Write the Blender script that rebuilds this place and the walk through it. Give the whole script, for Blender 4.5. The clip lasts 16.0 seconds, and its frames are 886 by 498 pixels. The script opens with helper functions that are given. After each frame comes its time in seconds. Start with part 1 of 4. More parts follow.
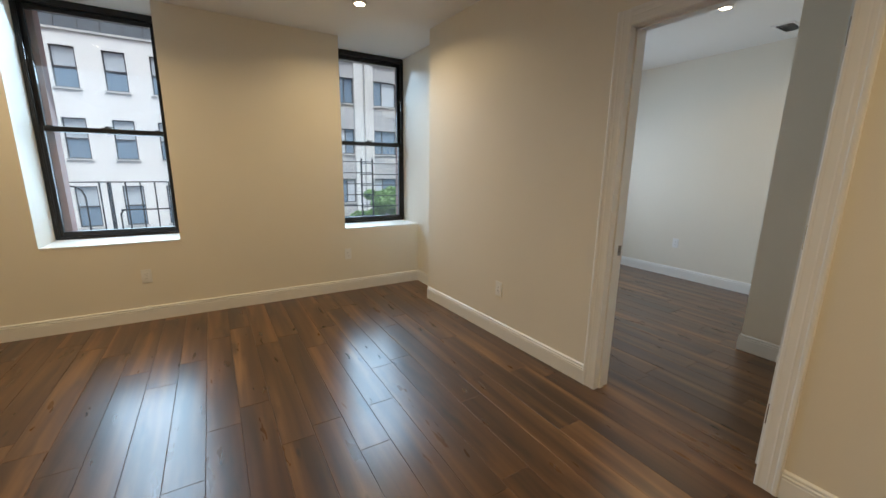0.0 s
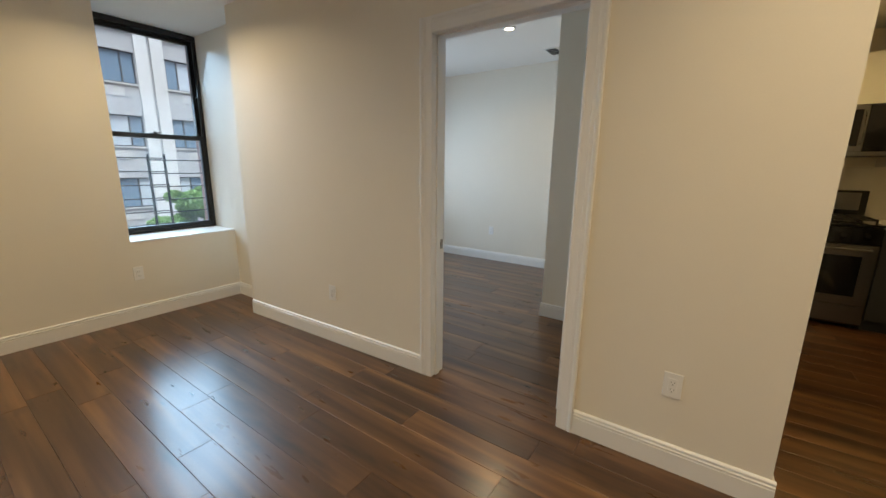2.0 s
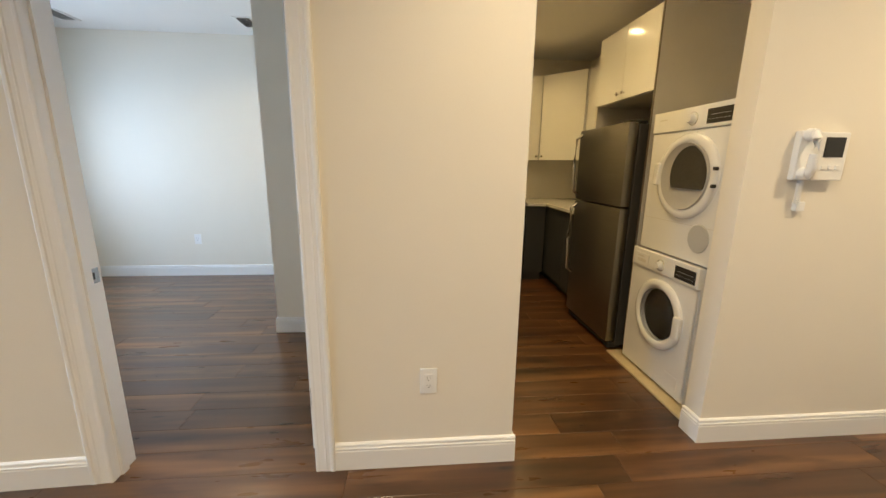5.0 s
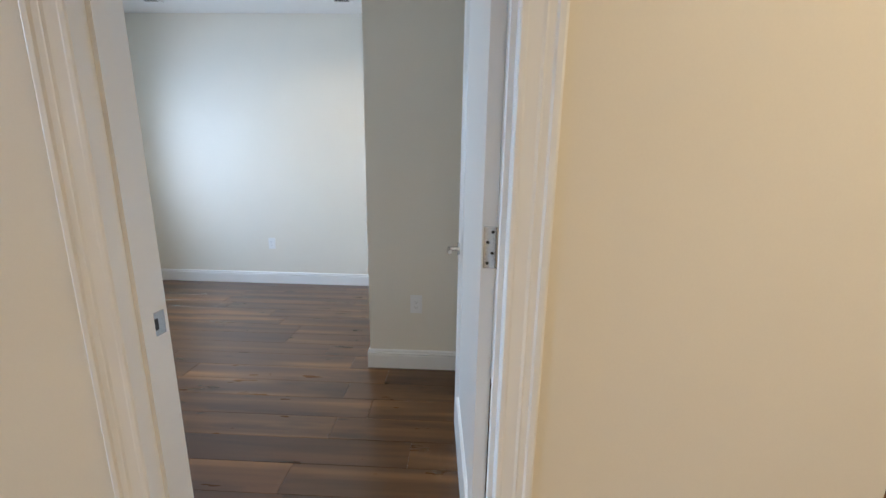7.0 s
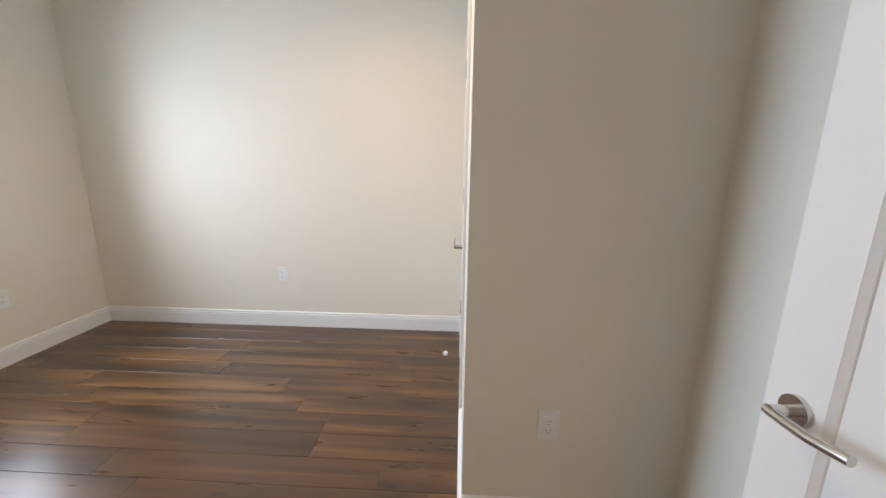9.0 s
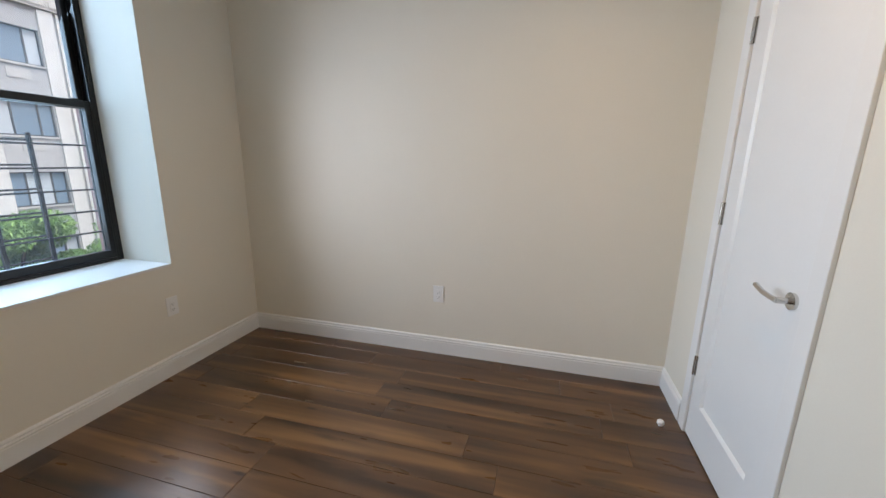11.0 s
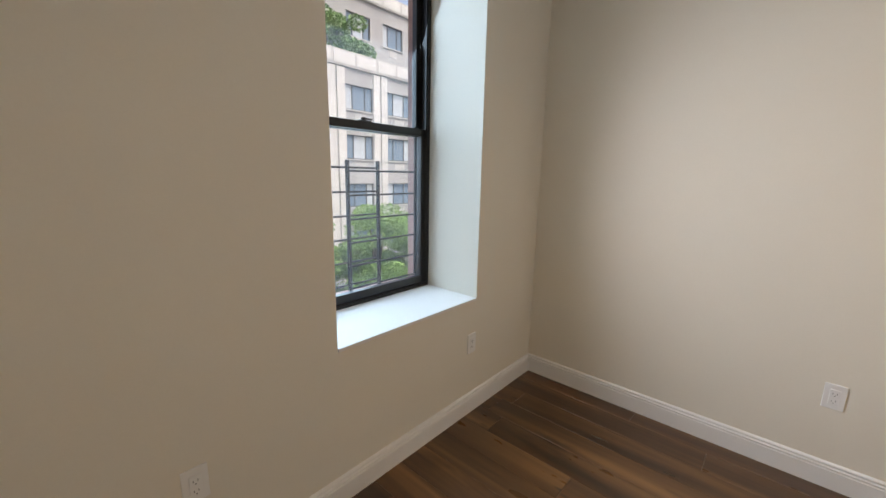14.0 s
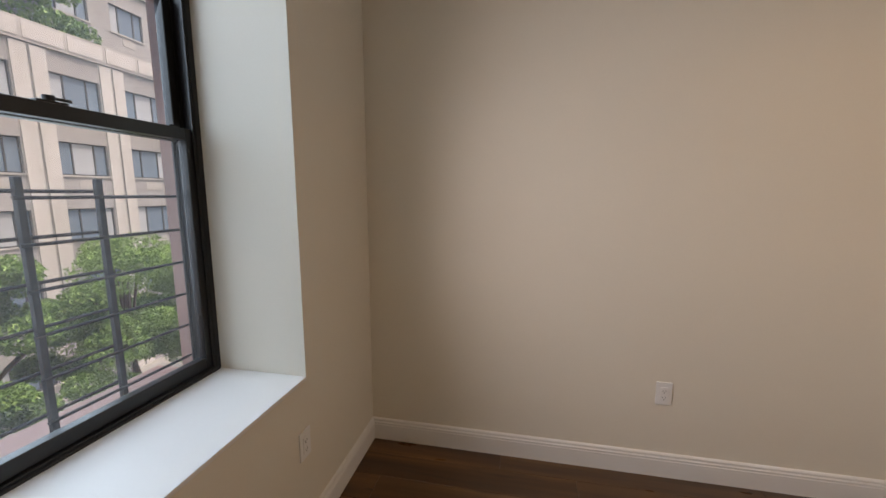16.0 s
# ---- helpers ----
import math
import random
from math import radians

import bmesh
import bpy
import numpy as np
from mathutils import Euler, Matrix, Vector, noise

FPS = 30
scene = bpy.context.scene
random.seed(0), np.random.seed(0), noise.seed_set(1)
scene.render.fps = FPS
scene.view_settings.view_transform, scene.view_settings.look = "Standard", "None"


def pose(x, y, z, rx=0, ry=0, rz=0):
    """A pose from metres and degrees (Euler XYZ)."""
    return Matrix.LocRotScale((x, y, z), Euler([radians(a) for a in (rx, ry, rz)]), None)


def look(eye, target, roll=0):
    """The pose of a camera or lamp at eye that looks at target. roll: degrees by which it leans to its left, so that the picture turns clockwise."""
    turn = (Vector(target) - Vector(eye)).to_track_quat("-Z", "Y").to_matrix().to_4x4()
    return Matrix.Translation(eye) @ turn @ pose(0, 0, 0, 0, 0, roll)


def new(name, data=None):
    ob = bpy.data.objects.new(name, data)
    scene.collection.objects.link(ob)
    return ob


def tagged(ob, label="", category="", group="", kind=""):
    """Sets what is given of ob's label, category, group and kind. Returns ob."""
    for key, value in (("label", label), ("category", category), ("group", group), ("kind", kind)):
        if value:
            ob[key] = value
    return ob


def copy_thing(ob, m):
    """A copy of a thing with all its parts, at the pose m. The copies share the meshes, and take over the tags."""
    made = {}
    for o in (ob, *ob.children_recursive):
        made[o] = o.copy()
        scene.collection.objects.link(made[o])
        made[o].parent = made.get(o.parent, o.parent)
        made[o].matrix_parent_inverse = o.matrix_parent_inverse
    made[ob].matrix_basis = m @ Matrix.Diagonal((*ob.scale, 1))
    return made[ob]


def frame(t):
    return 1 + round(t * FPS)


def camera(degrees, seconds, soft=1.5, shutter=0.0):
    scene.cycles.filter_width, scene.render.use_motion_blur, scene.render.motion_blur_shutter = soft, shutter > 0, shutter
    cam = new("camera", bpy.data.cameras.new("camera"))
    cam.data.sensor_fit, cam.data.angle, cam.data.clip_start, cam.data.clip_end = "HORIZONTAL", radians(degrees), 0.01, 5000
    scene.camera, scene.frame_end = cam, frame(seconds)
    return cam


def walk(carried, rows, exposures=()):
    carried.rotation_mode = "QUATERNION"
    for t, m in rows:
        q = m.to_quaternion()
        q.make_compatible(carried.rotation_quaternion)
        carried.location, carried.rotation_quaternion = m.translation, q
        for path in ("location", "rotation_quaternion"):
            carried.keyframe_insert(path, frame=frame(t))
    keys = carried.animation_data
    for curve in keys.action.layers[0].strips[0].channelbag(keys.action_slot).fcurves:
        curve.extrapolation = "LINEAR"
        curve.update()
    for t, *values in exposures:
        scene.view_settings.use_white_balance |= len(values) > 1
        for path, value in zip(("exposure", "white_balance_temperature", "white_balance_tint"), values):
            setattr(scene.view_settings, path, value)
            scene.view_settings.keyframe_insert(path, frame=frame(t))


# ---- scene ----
cam = camera(98.8, 16.0)
PATH = [
    (0, (-0.013, -0.241, 1.319), (0.999, 1.434, 0.909), 0.8),
    (0.5, (-0.028, -0.232, 1.333), (1.04, 1.408, 0.917), 0.9),
    (1, (0.003, -0.234, 1.318), (1.259, 1.267, 0.909), 0.8),
    (1.5, (0.046, -0.235, 1.335), (1.491, 1.083, 0.917), 0.6),
    (2, (0.087, -0.251, 1.337), (1.692, 0.865, 0.916), 0.6),
    (2.5, (0.133, -0.276, 1.327), (1.872, 0.619, 0.908), 0.5),
    (3, (0.185, -0.301, 1.322), (2.026, 0.356, 0.901), 0.2),
    (3.5, (0.202, -0.299, 1.333), (2.117, 0.088, 0.908), 0.5),
    (3.7, (0.227, -0.318, 1.324), (2.157, -0.016, 0.895), 0.4),
    (5.8, (0.649, 0.038, 1.293), (2.583, -0.244, 0.869), 1.0),
    (6, (0.719, 0.089, 1.279), (2.654, -0.183, 0.852), 0.8),
    (6.5, (0.95, 0.252, 1.268), (2.905, 0.19, 0.848), 0.9),
    (7, (1.149, 0.365, 1.252), (3.103, 0.437, 0.831), 1.0),
    (7.5, (1.436, 0.49, 1.284), (3.387, 0.564, 0.85), 0.8),
    (8, (1.678, 0.64, 1.26), (3.63, 0.721, 0.832), 0.9),
    (8.2, (1.796, 0.697, 1.266), (3.748, 0.785, 0.84), 0.8),
    (10.3, (2.535, 1.363, 1.322), (4.478, 1.465, 0.861), 0.8),
    (10.5, (2.57, 1.45, 1.305), (4.509, 1.634, 0.852), 0.7),
    (11, (2.651, 1.649, 1.306), (4.534, 2.159, 0.863), 0.8),
    (11.5, (2.627, 1.776, 1.311), (4.35, 2.699, 0.889), 1.0),
    (12, (2.593, 1.971, 1.316), (4.16, 3.144, 0.906), 1.1),
    (12.5, (2.579, 2.099, 1.337), (4.114, 3.315, 0.928), 1.0),
    (13, (2.597, 2.245, 1.332), (4.109, 3.489, 0.922), 1.0),
    (13.5, (2.659, 2.415, 1.402), (4.138, 3.697, 0.991), 1.0),
    (14, (2.707, 2.597, 1.37), (4.17, 3.904, 0.983), 1.1),
    (14.5, (2.761, 2.792, 1.37), (4.239, 4.089, 1.008), 0.9),
    (15, (2.898, 2.887, 1.362), (4.526, 3.995, 1.013), 0.3),
    (15.5, (3.029, 3.003, 1.394), (4.85, 3.765, 1.07), 0.3),
    (16, (3.112, 3.02, 1.392), (5.051, 3.415, 1.102), 0.1),
]
EXPOSURES = [(0, 1.05, 6300, 11), (2, 1.25, 6100, 10), (3.5, 1.8, 5900, 11), (6, 1.92, 5700, 11), (7, 1.78, 5600, 12), (7.5, 1.82, 5950, 12), (8, 1.9, 6500, 16), (10.5, 1.45, 6800, 19), (11, 1.22, 6850, 19), (12.5, 1.32, 7250, 20), (14.5, 1.14, 7800, 23), (16, 0.72, 8500, 29)]
walk(cam, [(t, look(eye, target, roll)) for t, eye, target, roll in PATH], EXPOSURES)

# ---- world and sun: a bright overcast day ----
world = bpy.data.worlds.new("world")
scene.world = world
world.use_nodes = True
wn = world.node_tree
wn.nodes.clear()
sky = wn.nodes.new("ShaderNodeTexSky")
sky.sky_type = "NISHITA"
sky.sun_disc = False
sky.sun_elevation = radians(70)
sky.sun_rotation = radians(170)
sky.air_density, sky.dust_density, sky.ozone_density = 1.0, 6.0, 1.0
bg = wn.nodes.new("ShaderNodeBackground")
bg.inputs["Strength"].default_value = 0.15
wout = wn.nodes.new("ShaderNodeOutputWorld")
wn.links.new(sky.outputs[0], bg.inputs["Color"])
wn.links.new(bg.outputs[0], wout.inputs["Surface"])

sun_data = bpy.data.lights.new("sun", "SUN")
sun_data.energy, sun_data.angle, sun_data.color = 1.65, radians(25), (0.72, 0.87, 1.0)
sun = new("sun", sun_data)
sun.matrix_world = look((3, -17, 47), (0, 0, 0))

LAMP_POWER = 6.2
LAMP_COLOR = (1.0, 0.74, 0.39)

# added area lamps stand in for the sky's light in each window opening, slightly from above (the bedroom recess: outer
# plane, and an upright inner one for the walls)
for wx0, wx1, wz1, wy, power, tone, tilt, spread in ((-1.182, -0.292, 2.56, 4.40, 11.0, (0.58, 0.81, 1.0), 25, 118), (1.163, 2.038, 2.56, 4.40, 7.0, (0.55, 0.79, 1.0), 32, 80), (3.465, 4.361, 2.62, 4.46, 10.5, (0.44, 0.73, 1.0), 28, 114), (3.475, 4.351, 1.95, 3.822, 5.6, (0.84, 0.91, 1.0), 0, 146)):
    sky_data = bpy.data.lights.new("window_sky_fill", "AREA")
    sky_data.shape, sky_data.size, sky_data.size_y = "RECTANGLE", wx1 - wx0 - 0.02, wz1 - 0.75
    sky_data.energy, sky_data.color, sky_data.spread = power, tone, radians(spread)
    sky_lamp = new("window_sky_fill", sky_data)
    sky_lamp.matrix_world = pose((wx0 + wx1) / 2, wy, (wz1 + 0.72) / 2, -90 + tilt, 0, 0)

# ---- materials ----


class Nodes:
    """A small builder for one node material."""

    def __init__(self, name):
        self.mat = bpy.data.materials.new(name)
        self.mat.use_nodes = True
        self.tree = self.mat.node_tree
        self.bsdf = self.tree.nodes["Principled BSDF"]
        self.out = self.tree.nodes["Material Output"]

    def add(self, kind, **inputs):
        node = self.tree.nodes.new(kind)
        for key, value in inputs.items():
            node.inputs[key.replace("_", " ")].default_value = value
        return node

    def link(self, a, b):
        self.tree.links.new(a, b)

    def coords(self, scale=(1, 1, 1), space="Object"):
        tc = self.add("ShaderNodeTexCoord")
        mp = self.add("ShaderNodeMapping")
        mp.inputs["Scale"].default_value = scale
        self.link(tc.outputs[space], mp.inputs["Vector"])
        return mp.outputs["Vector"]

    def noise(self, vector, scale, detail=3.0, rough=0.55):
        n = self.add("ShaderNodeTexNoise", Scale=scale, Detail=detail, Roughness=rough)
        self.link(vector, n.inputs["Vector"])
        return n.outputs["Fac"]

    def ramp(self, fac, stops):
        r = self.add("ShaderNodeValToRGB")
        el = r.color_ramp.elements
        while len(el) < len(stops):
            el.new(0.5)
        for e, (p, c) in zip(el, stops):
            e.position, e.color = p, (*c, 1)
        self.link(fac, r.inputs["Fac"])
        return r.outputs["Color"]

    def mix(self, a, b, fac, kind="MIX"):
        m = self.add("ShaderNodeMix")
        m.data_type, m.blend_type = "RGBA", kind
        for sock, value in ((m.inputs[0], fac), (m.inputs[6], a), (m.inputs[7], b)):
            if isinstance(value, (int, float)):
                sock.default_value = value
            elif isinstance(value, tuple):
                sock.default_value = (*value, 1)
            else:
                self.link(value, sock)
        return m.outputs[2]

    def bump(self, height, strength, distance=0.002):
        b = self.add("ShaderNodeBump", Strength=strength, Distance=distance)
        self.link(height, b.inputs["Height"])
        self.link(b.outputs[0], self.bsdf.inputs["Normal"])

    def span(self, fac, low, high):
        m = self.add("ShaderNodeMapRange")
        m.inputs["To Min"].default_value, m.inputs["To Max"].default_value = low, high
        self.link(fac, m.inputs["Value"])
        return m.outputs["Result"]


def plain(name, color, rough=0.5, metal=0.0, vary=0.06, scale=6.0, grain=90.0, bump=0.15, coat=0.0):
    """A surface of one colour with faint stains, grain and an uneven sheen."""
    n = Nodes(name)
    v = n.coords()
    big, fine = n.noise(v, scale, 4), n.noise(v, grain, 3)
    dark = tuple(c * (1 - vary) for c in color)
    lite = tuple(min(1, c * (1 + vary * 0.5)) for c in color)
    n.link(n.mix(n.ramp(big, [(0.3, dark), (0.7, lite)]), n.ramp(fine, [(0.3, dark), (0.7, lite)]), 0.35), n.bsdf.inputs["Base Color"])
    n.link(n.span(big, max(0.02, rough - 0.06), rough + 0.06), n.bsdf.inputs["Roughness"])
    n.bsdf.inputs["Metallic"].default_value = metal
    n.bsdf.inputs["Coat Weight"].default_value = coat
    if bump:
        n.bump(fine, bump, 0.001)
    return n.mat


def wood_floor():
    n = Nodes("dark walnut laminate")
    tc = n.add("ShaderNodeTexCoord")
    info = n.add("ShaderNodeObjectInfo")
    shift = n.add("ShaderNodeVectorMath")
    shift.operation = "MULTIPLY_ADD"
    wide = n.add("ShaderNodeCombineXYZ")
    for k in range(3):
        n.link(info.outputs["Random"], wide.inputs[k])
    n.link(wide.outputs[0], shift.inputs[0])
    shift.inputs[1].default_value = (37.0, 61.0, 23.0)
    n.link(tc.outputs["Object"], shift.inputs[2])
    v = shift.outputs[0]

    def stretched(sx, sy):
        mp = n.add("ShaderNodeMapping")
        mp.inputs["Scale"].default_value = (sx, sy, 1)
        n.link(v, mp.inputs["Vector"])
        return mp.outputs["Vector"]

    # one or two soft golden bands along each board, fine streaks, smoky patches and small knots
    wave = n.add("ShaderNodeTexNoise", Scale=1.0, Detail=2.0, Roughness=0.45, Distortion=0.5)
    n.link(stretched(10, 0.6), wave.inputs["Vector"])
    streak = n.noise(stretched(26, 1.0), 1.0, 3, 0.5)
    pore = n.noise(stretched(260, 9), 1.0, 3, 0.6)
    smoke = n.noise(stretched(9, 1.9), 1.0, 3, 0.55)
    base = n.ramp(wave.outputs["Fac"], [(0.30, (0.044, 0.0180, 0.0060)), (0.46, (0.083, 0.036, 0.0120)), (0.57, (0.120, 0.054, 0.0180)), (0.65, (0.172, 0.081, 0.0275)), (0.75, (0.235, 0.115, 0.040))])
    lines = n.ramp(streak, [(0.36, (0.58, 0.55, 0.52)), (0.52, (1, 1, 1)), (0.68, (1.22, 1.21, 1.20))])
    wood = n.mix(base, lines, 0.42, "MULTIPLY")
    wood = n.mix(wood, n.ramp(pore, [(0.35, (0.6, 0.58, 0.56)), (0.55, (1, 1, 1))]), 0.15, "MULTIPLY")
    wood = n.mix(wood, n.ramp(smoke, [(0.28, (0.22, 0.20, 0.20)), (0.44, (1, 1, 1))]), 0.72, "MULTIPLY")
    knot = n.add("ShaderNodeTexVoronoi", Scale=1.0)
    n.link(stretched(7.0, 1.9), knot.inputs["Vector"])
    wood = n.mix(wood, n.ramp(knot.outputs["Distance"], [(0.03, (0.16, 0.14, 0.13)), (0.085, (1, 1, 1))]), 0.75, "MULTIPLY")
    tone = n.ramp(info.outputs["Random"], [(0.0, (0.88, 0.87, 0.86)), (0.5, (1.0, 1.0, 1.0)), (1.0, (1.12, 1.10, 1.07))])
    wood = n.mix(wood, tone, 1.0, "MULTIPLY")
    n.link(wood, n.bsdf.inputs["Base Color"])
    n.link(n.span(n.noise(stretched(16, 3), 1.0, 3), 0.23, 0.36), n.bsdf.inputs["Roughness"])
    n.bsdf.inputs["Specular IOR Level"].default_value = 0.5
    n.bsdf.inputs["Coat Weight"].default_value = 0.4
    n.bsdf.inputs["Coat Roughness"].default_value = 0.21
    n.bump(pore, 0.12, 0.0006)
    return n.mat


def glass_pane(name, tint, gloss=0.03, haze=0.0):
    """Thin clear glass: light goes straight through, with a Fresnel sheen."""
    n = Nodes(name)
    n.tree.nodes.remove(n.bsdf)
    clear = n.add("ShaderNodeBsdfTransparent", Color=(*tint, 1))
    shine = n.add("ShaderNodeBsdfGlossy", Roughness=gloss)
    edge = n.add("ShaderNodeLayerWeight", Blend=0.5)
    curve = n.add("ShaderNodeMath")
    curve.operation = "POWER"
    curve.inputs[1].default_value = 5.0
    n.link(edge.outputs["Facing"], curve.inputs[0])
    m = n.add("ShaderNodeMixShader")
    n.link(n.span(curve.outputs[0], 0.04, 0.85), m.inputs[0])
    n.link(clear.outputs[0], m.inputs[1])
    n.link(shine.outputs[0], m.inputs[2])
    if haze:
        # a pale veil mixed into the pane imitates the bright daylight haze outside
        veil = n.add("ShaderNodeBsdfTranslucent", Color=(0.86, 0.91, 0.96, 1))
        tc = n.add("ShaderNodeTexCoord")
        veiled = n.add("ShaderNodeMixShader")
        n.link(n.span(n.noise(tc.outputs["Object"], 3.0, 4), haze * 0.6, haze * 1.4), veiled.inputs[0])
        n.link(m.outputs[0], veiled.inputs[1])
        n.link(veil.outputs[0], veiled.inputs[2])
        m = veiled
    n.link(m.outputs[0], n.out.inputs["Surface"])
    return n.mat


def glowing(name, color, strength):
    n = Nodes(name)
    n.bsdf.inputs["Base Color"].default_value = (0.9, 0.9, 0.9, 1)
    n.bsdf.inputs["Emission Color"].default_value = (*color, 1)
    n.bsdf.inputs["Emission Strength"].default_value = strength
    return n.mat


def brick_face(name, a, b, mortar, scale):
    n = Nodes(name)
    tc = n.add("ShaderNodeTexCoord")
    sep = n.add("ShaderNodeSeparateXYZ")
    comb = n.add("ShaderNodeCombineXYZ")
    n.link(tc.outputs["Object"], sep.inputs[0])
    n.link(sep.outputs["X"], comb.inputs["X"])
    n.link(sep.outputs["Z"], comb.inputs["Y"])
    tex = n.add("ShaderNodeTexBrick", Scale=scale)
    tex.inputs["Color1"].default_value, tex.inputs["Color2"].default_value, tex.inputs["Mortar"].default_value = (*a, 1), (*b, 1), (*mortar, 1)
    tex.inputs["Mortar Size"].default_value = 0.012
    n.link(comb.outputs[0], tex.inputs["Vector"])
    stain = n.noise(n.coords((1, 1, 0.3)), 0.6, 4)
    col = n.mix(tex.outputs["Color"], n.ramp(stain, [(0.3, (0.8, 0.79, 0.77)), (0.65, (1, 1, 1))]), 1.0, "MULTIPLY")
    n.link(col, n.bsdf.inputs["Base Color"])
    n.bsdf.inputs["Roughness"].default_value = 0.85
    n.bump(tex.outputs["Fac"], 0.3, 0.01)
    return n.mat


def leafy(name, dark, lite):
    n = Nodes(name)
    geo = n.add("ShaderNodeNewGeometry")
    n.link(n.ramp(geo.outputs["Random Per Island"], [(0.0, dark), (1.0, lite)]), n.bsdf.inputs["Base Color"])
    n.bsdf.inputs["Roughness"].default_value = 0.55
    n.bsdf.inputs["Subsurface Weight"].default_value = 0.0
    return n.mat


def brushed(name, color, rough):
    n = Nodes(name)
    fine = n.noise(n.coords((3, 3, 260)), 1.0, 4)
    big = n.noise(n.coords(), 3.0, 3)
    n.link(n.ramp(fine, [(0.3, tuple(c * 0.88 for c in color)), (0.7, color)]), n.bsdf.inputs["Base Color"])
    n.link(n.span(big, rough - 0.05, rough + 0.08), n.bsdf.inputs["Roughness"])
    n.bsdf.inputs["Metallic"].default_value = 1.0
    n.bump(fine, 0.06, 0.0005)
    return n.mat


M_WALL = plain("warm white wall paint", (0.80, 0.752, 0.655), 0.5, vary=0.03, scale=1.6, grain=160, bump=0.10)
M_CEIL = plain("white ceiling paint", (0.82, 0.81, 0.79), 0.7, vary=0.025, scale=1.2, grain=140, bump=0.08)
M_TRIM = plain("white semi-gloss trim paint", (0.82, 0.81, 0.79), 0.42, vary=0.015, scale=3, grain=120, bump=0.03)
M_DOOR = plain("white door paint", (0.82, 0.815, 0.80), 0.32, vary=0.02, scale=5, grain=80, bump=0.05)
M_FLOOR = wood_floor()
M_GAP = plain("dark floor joint", (0.025, 0.014, 0.009), 0.7, vary=0.2)
M_BLACK = plain("black aluminium", (0.012, 0.012, 0.013), 0.34, vary=0.25, scale=20, bump=0.05)
# haze: share of the painted daylight veil over the view
M_GLASS = glass_pane("window glass", (0.93, 0.96, 0.965), haze=0.016)
M_CHROME = plain("satin nickel", (0.62, 0.61, 0.59), 0.2, metal=1.0, vary=0.05, bump=0.0)
M_PLASTIC = plain("white plastic", (0.84, 0.835, 0.82), 0.3, vary=0.02, bump=0.0)
M_GRILLE = plain("pale grey plastic", (0.50, 0.50, 0.49), 0.4, vary=0.05, bump=0.0)
M_SLOT = plain("dark slot", (0.03, 0.028, 0.025), 0.6, vary=0.1, bump=0.0)
M_SOCKET = plain("dim socket slot", (0.11, 0.105, 0.095), 0.6, vary=0.1, bump=0.0)
M_LED = glowing("warm lamp lens", (1.0, 0.80, 0.52), 8.0)
M_ENAMEL = plain("white enamel", (0.80, 0.80, 0.79), 0.18, vary=0.02, bump=0.0, coat=0.3)
M_CHARCOAL = plain("charcoal plastic", (0.018, 0.018, 0.02), 0.22, vary=0.15, bump=0.0)
M_SMOKE = plain("smoked brown door glass", (0.050, 0.046, 0.038), 0.08, vary=0.25, scale=6, bump=0.0)
M_DISH = plain("pale grey door plate", (0.42, 0.41, 0.39), 0.3, vary=0.06, bump=0.0)
M_TUB = glass_pane("dark porthole glass", (0.82, 0.83, 0.85), 0.02)
M_STEEL = brushed("stainless steel", (0.27, 0.262, 0.245), 0.30)
M_FRIDGE_SIDE = plain("dark grey textured steel", (0.05, 0.048, 0.045), 0.42, vary=0.08, grain=220, bump=0.2)
M_CAB = plain("white lacquer cabinet front", (0.80, 0.79, 0.76), 0.12, vary=0.015, bump=0.0, coat=0.4)
M_CABDARK = plain("dark grey cabinet front", (0.045, 0.047, 0.05), 0.4, vary=0.06, bump=0.04)
M_PANEL = plain("grey end panel", (0.60, 0.575, 0.52), 0.45, vary=0.04)
M_BAND = plain("dark brown edge band", (0.11, 0.085, 0.06), 0.5, vary=0.1)
M_COUNTER = plain("white quartz", (0.76, 0.75, 0.72), 0.18, vary=0.06, scale=30, bump=0.0)
M_OVEN = plain("black oven glass", (0.01, 0.01, 0.011), 0.08, vary=0.1, bump=0.0)
M_IRON = plain("cast iron", (0.02, 0.02, 0.02), 0.55, vary=0.2)
M_PAN = plain("raw plywood edge", (0.56, 0.46, 0.28), 0.6, vary=0.15, scale=14)
M_TILE = plain("glossy cream backsplash", (0.74, 0.71, 0.63), 0.15, vary=0.03, bump=0.0)
M_BROWNSTONE = plain("painted brownstone", (0.40, 0.235, 0.20), 0.85, vary=0.15, scale=4, grain=40, bump=0.4)
M_STUCCO = plain("white stucco", (0.80, 0.79, 0.75), 0.9, vary=0.10, scale=0.5, grain=14, bump=0.3)
M_BEIGE = brick_face("grey beige brick", (0.47, 0.468, 0.46), (0.415, 0.413, 0.405), (0.50, 0.498, 0.488), 3.2)
M_CREAM = brick_face("cream block", (0.73, 0.725, 0.69), (0.68, 0.675, 0.645), (0.57, 0.565, 0.545), 2.2)
M_CONCRETE = plain("pale concrete", (0.52, 0.51, 0.48), 0.85, vary=0.14, scale=2, grain=20, bump=0.3)
# the sky's blue reflection is put into this pane's base colour
M_FARGLASS = plain("far window glass with painted sky tint", (0.20, 0.28, 0.36), 0.06, vary=0.2, scale=0.4, bump=0.0)
M_BLIND = plain("pale blind behind glass", (0.50, 0.55, 0.58), 0.35, vary=0.1, scale=3, bump=0.0)
M_FARFRAME = plain("dark bronze frame", (0.06, 0.065, 0.07), 0.5, vary=0.1, bump=0.0)
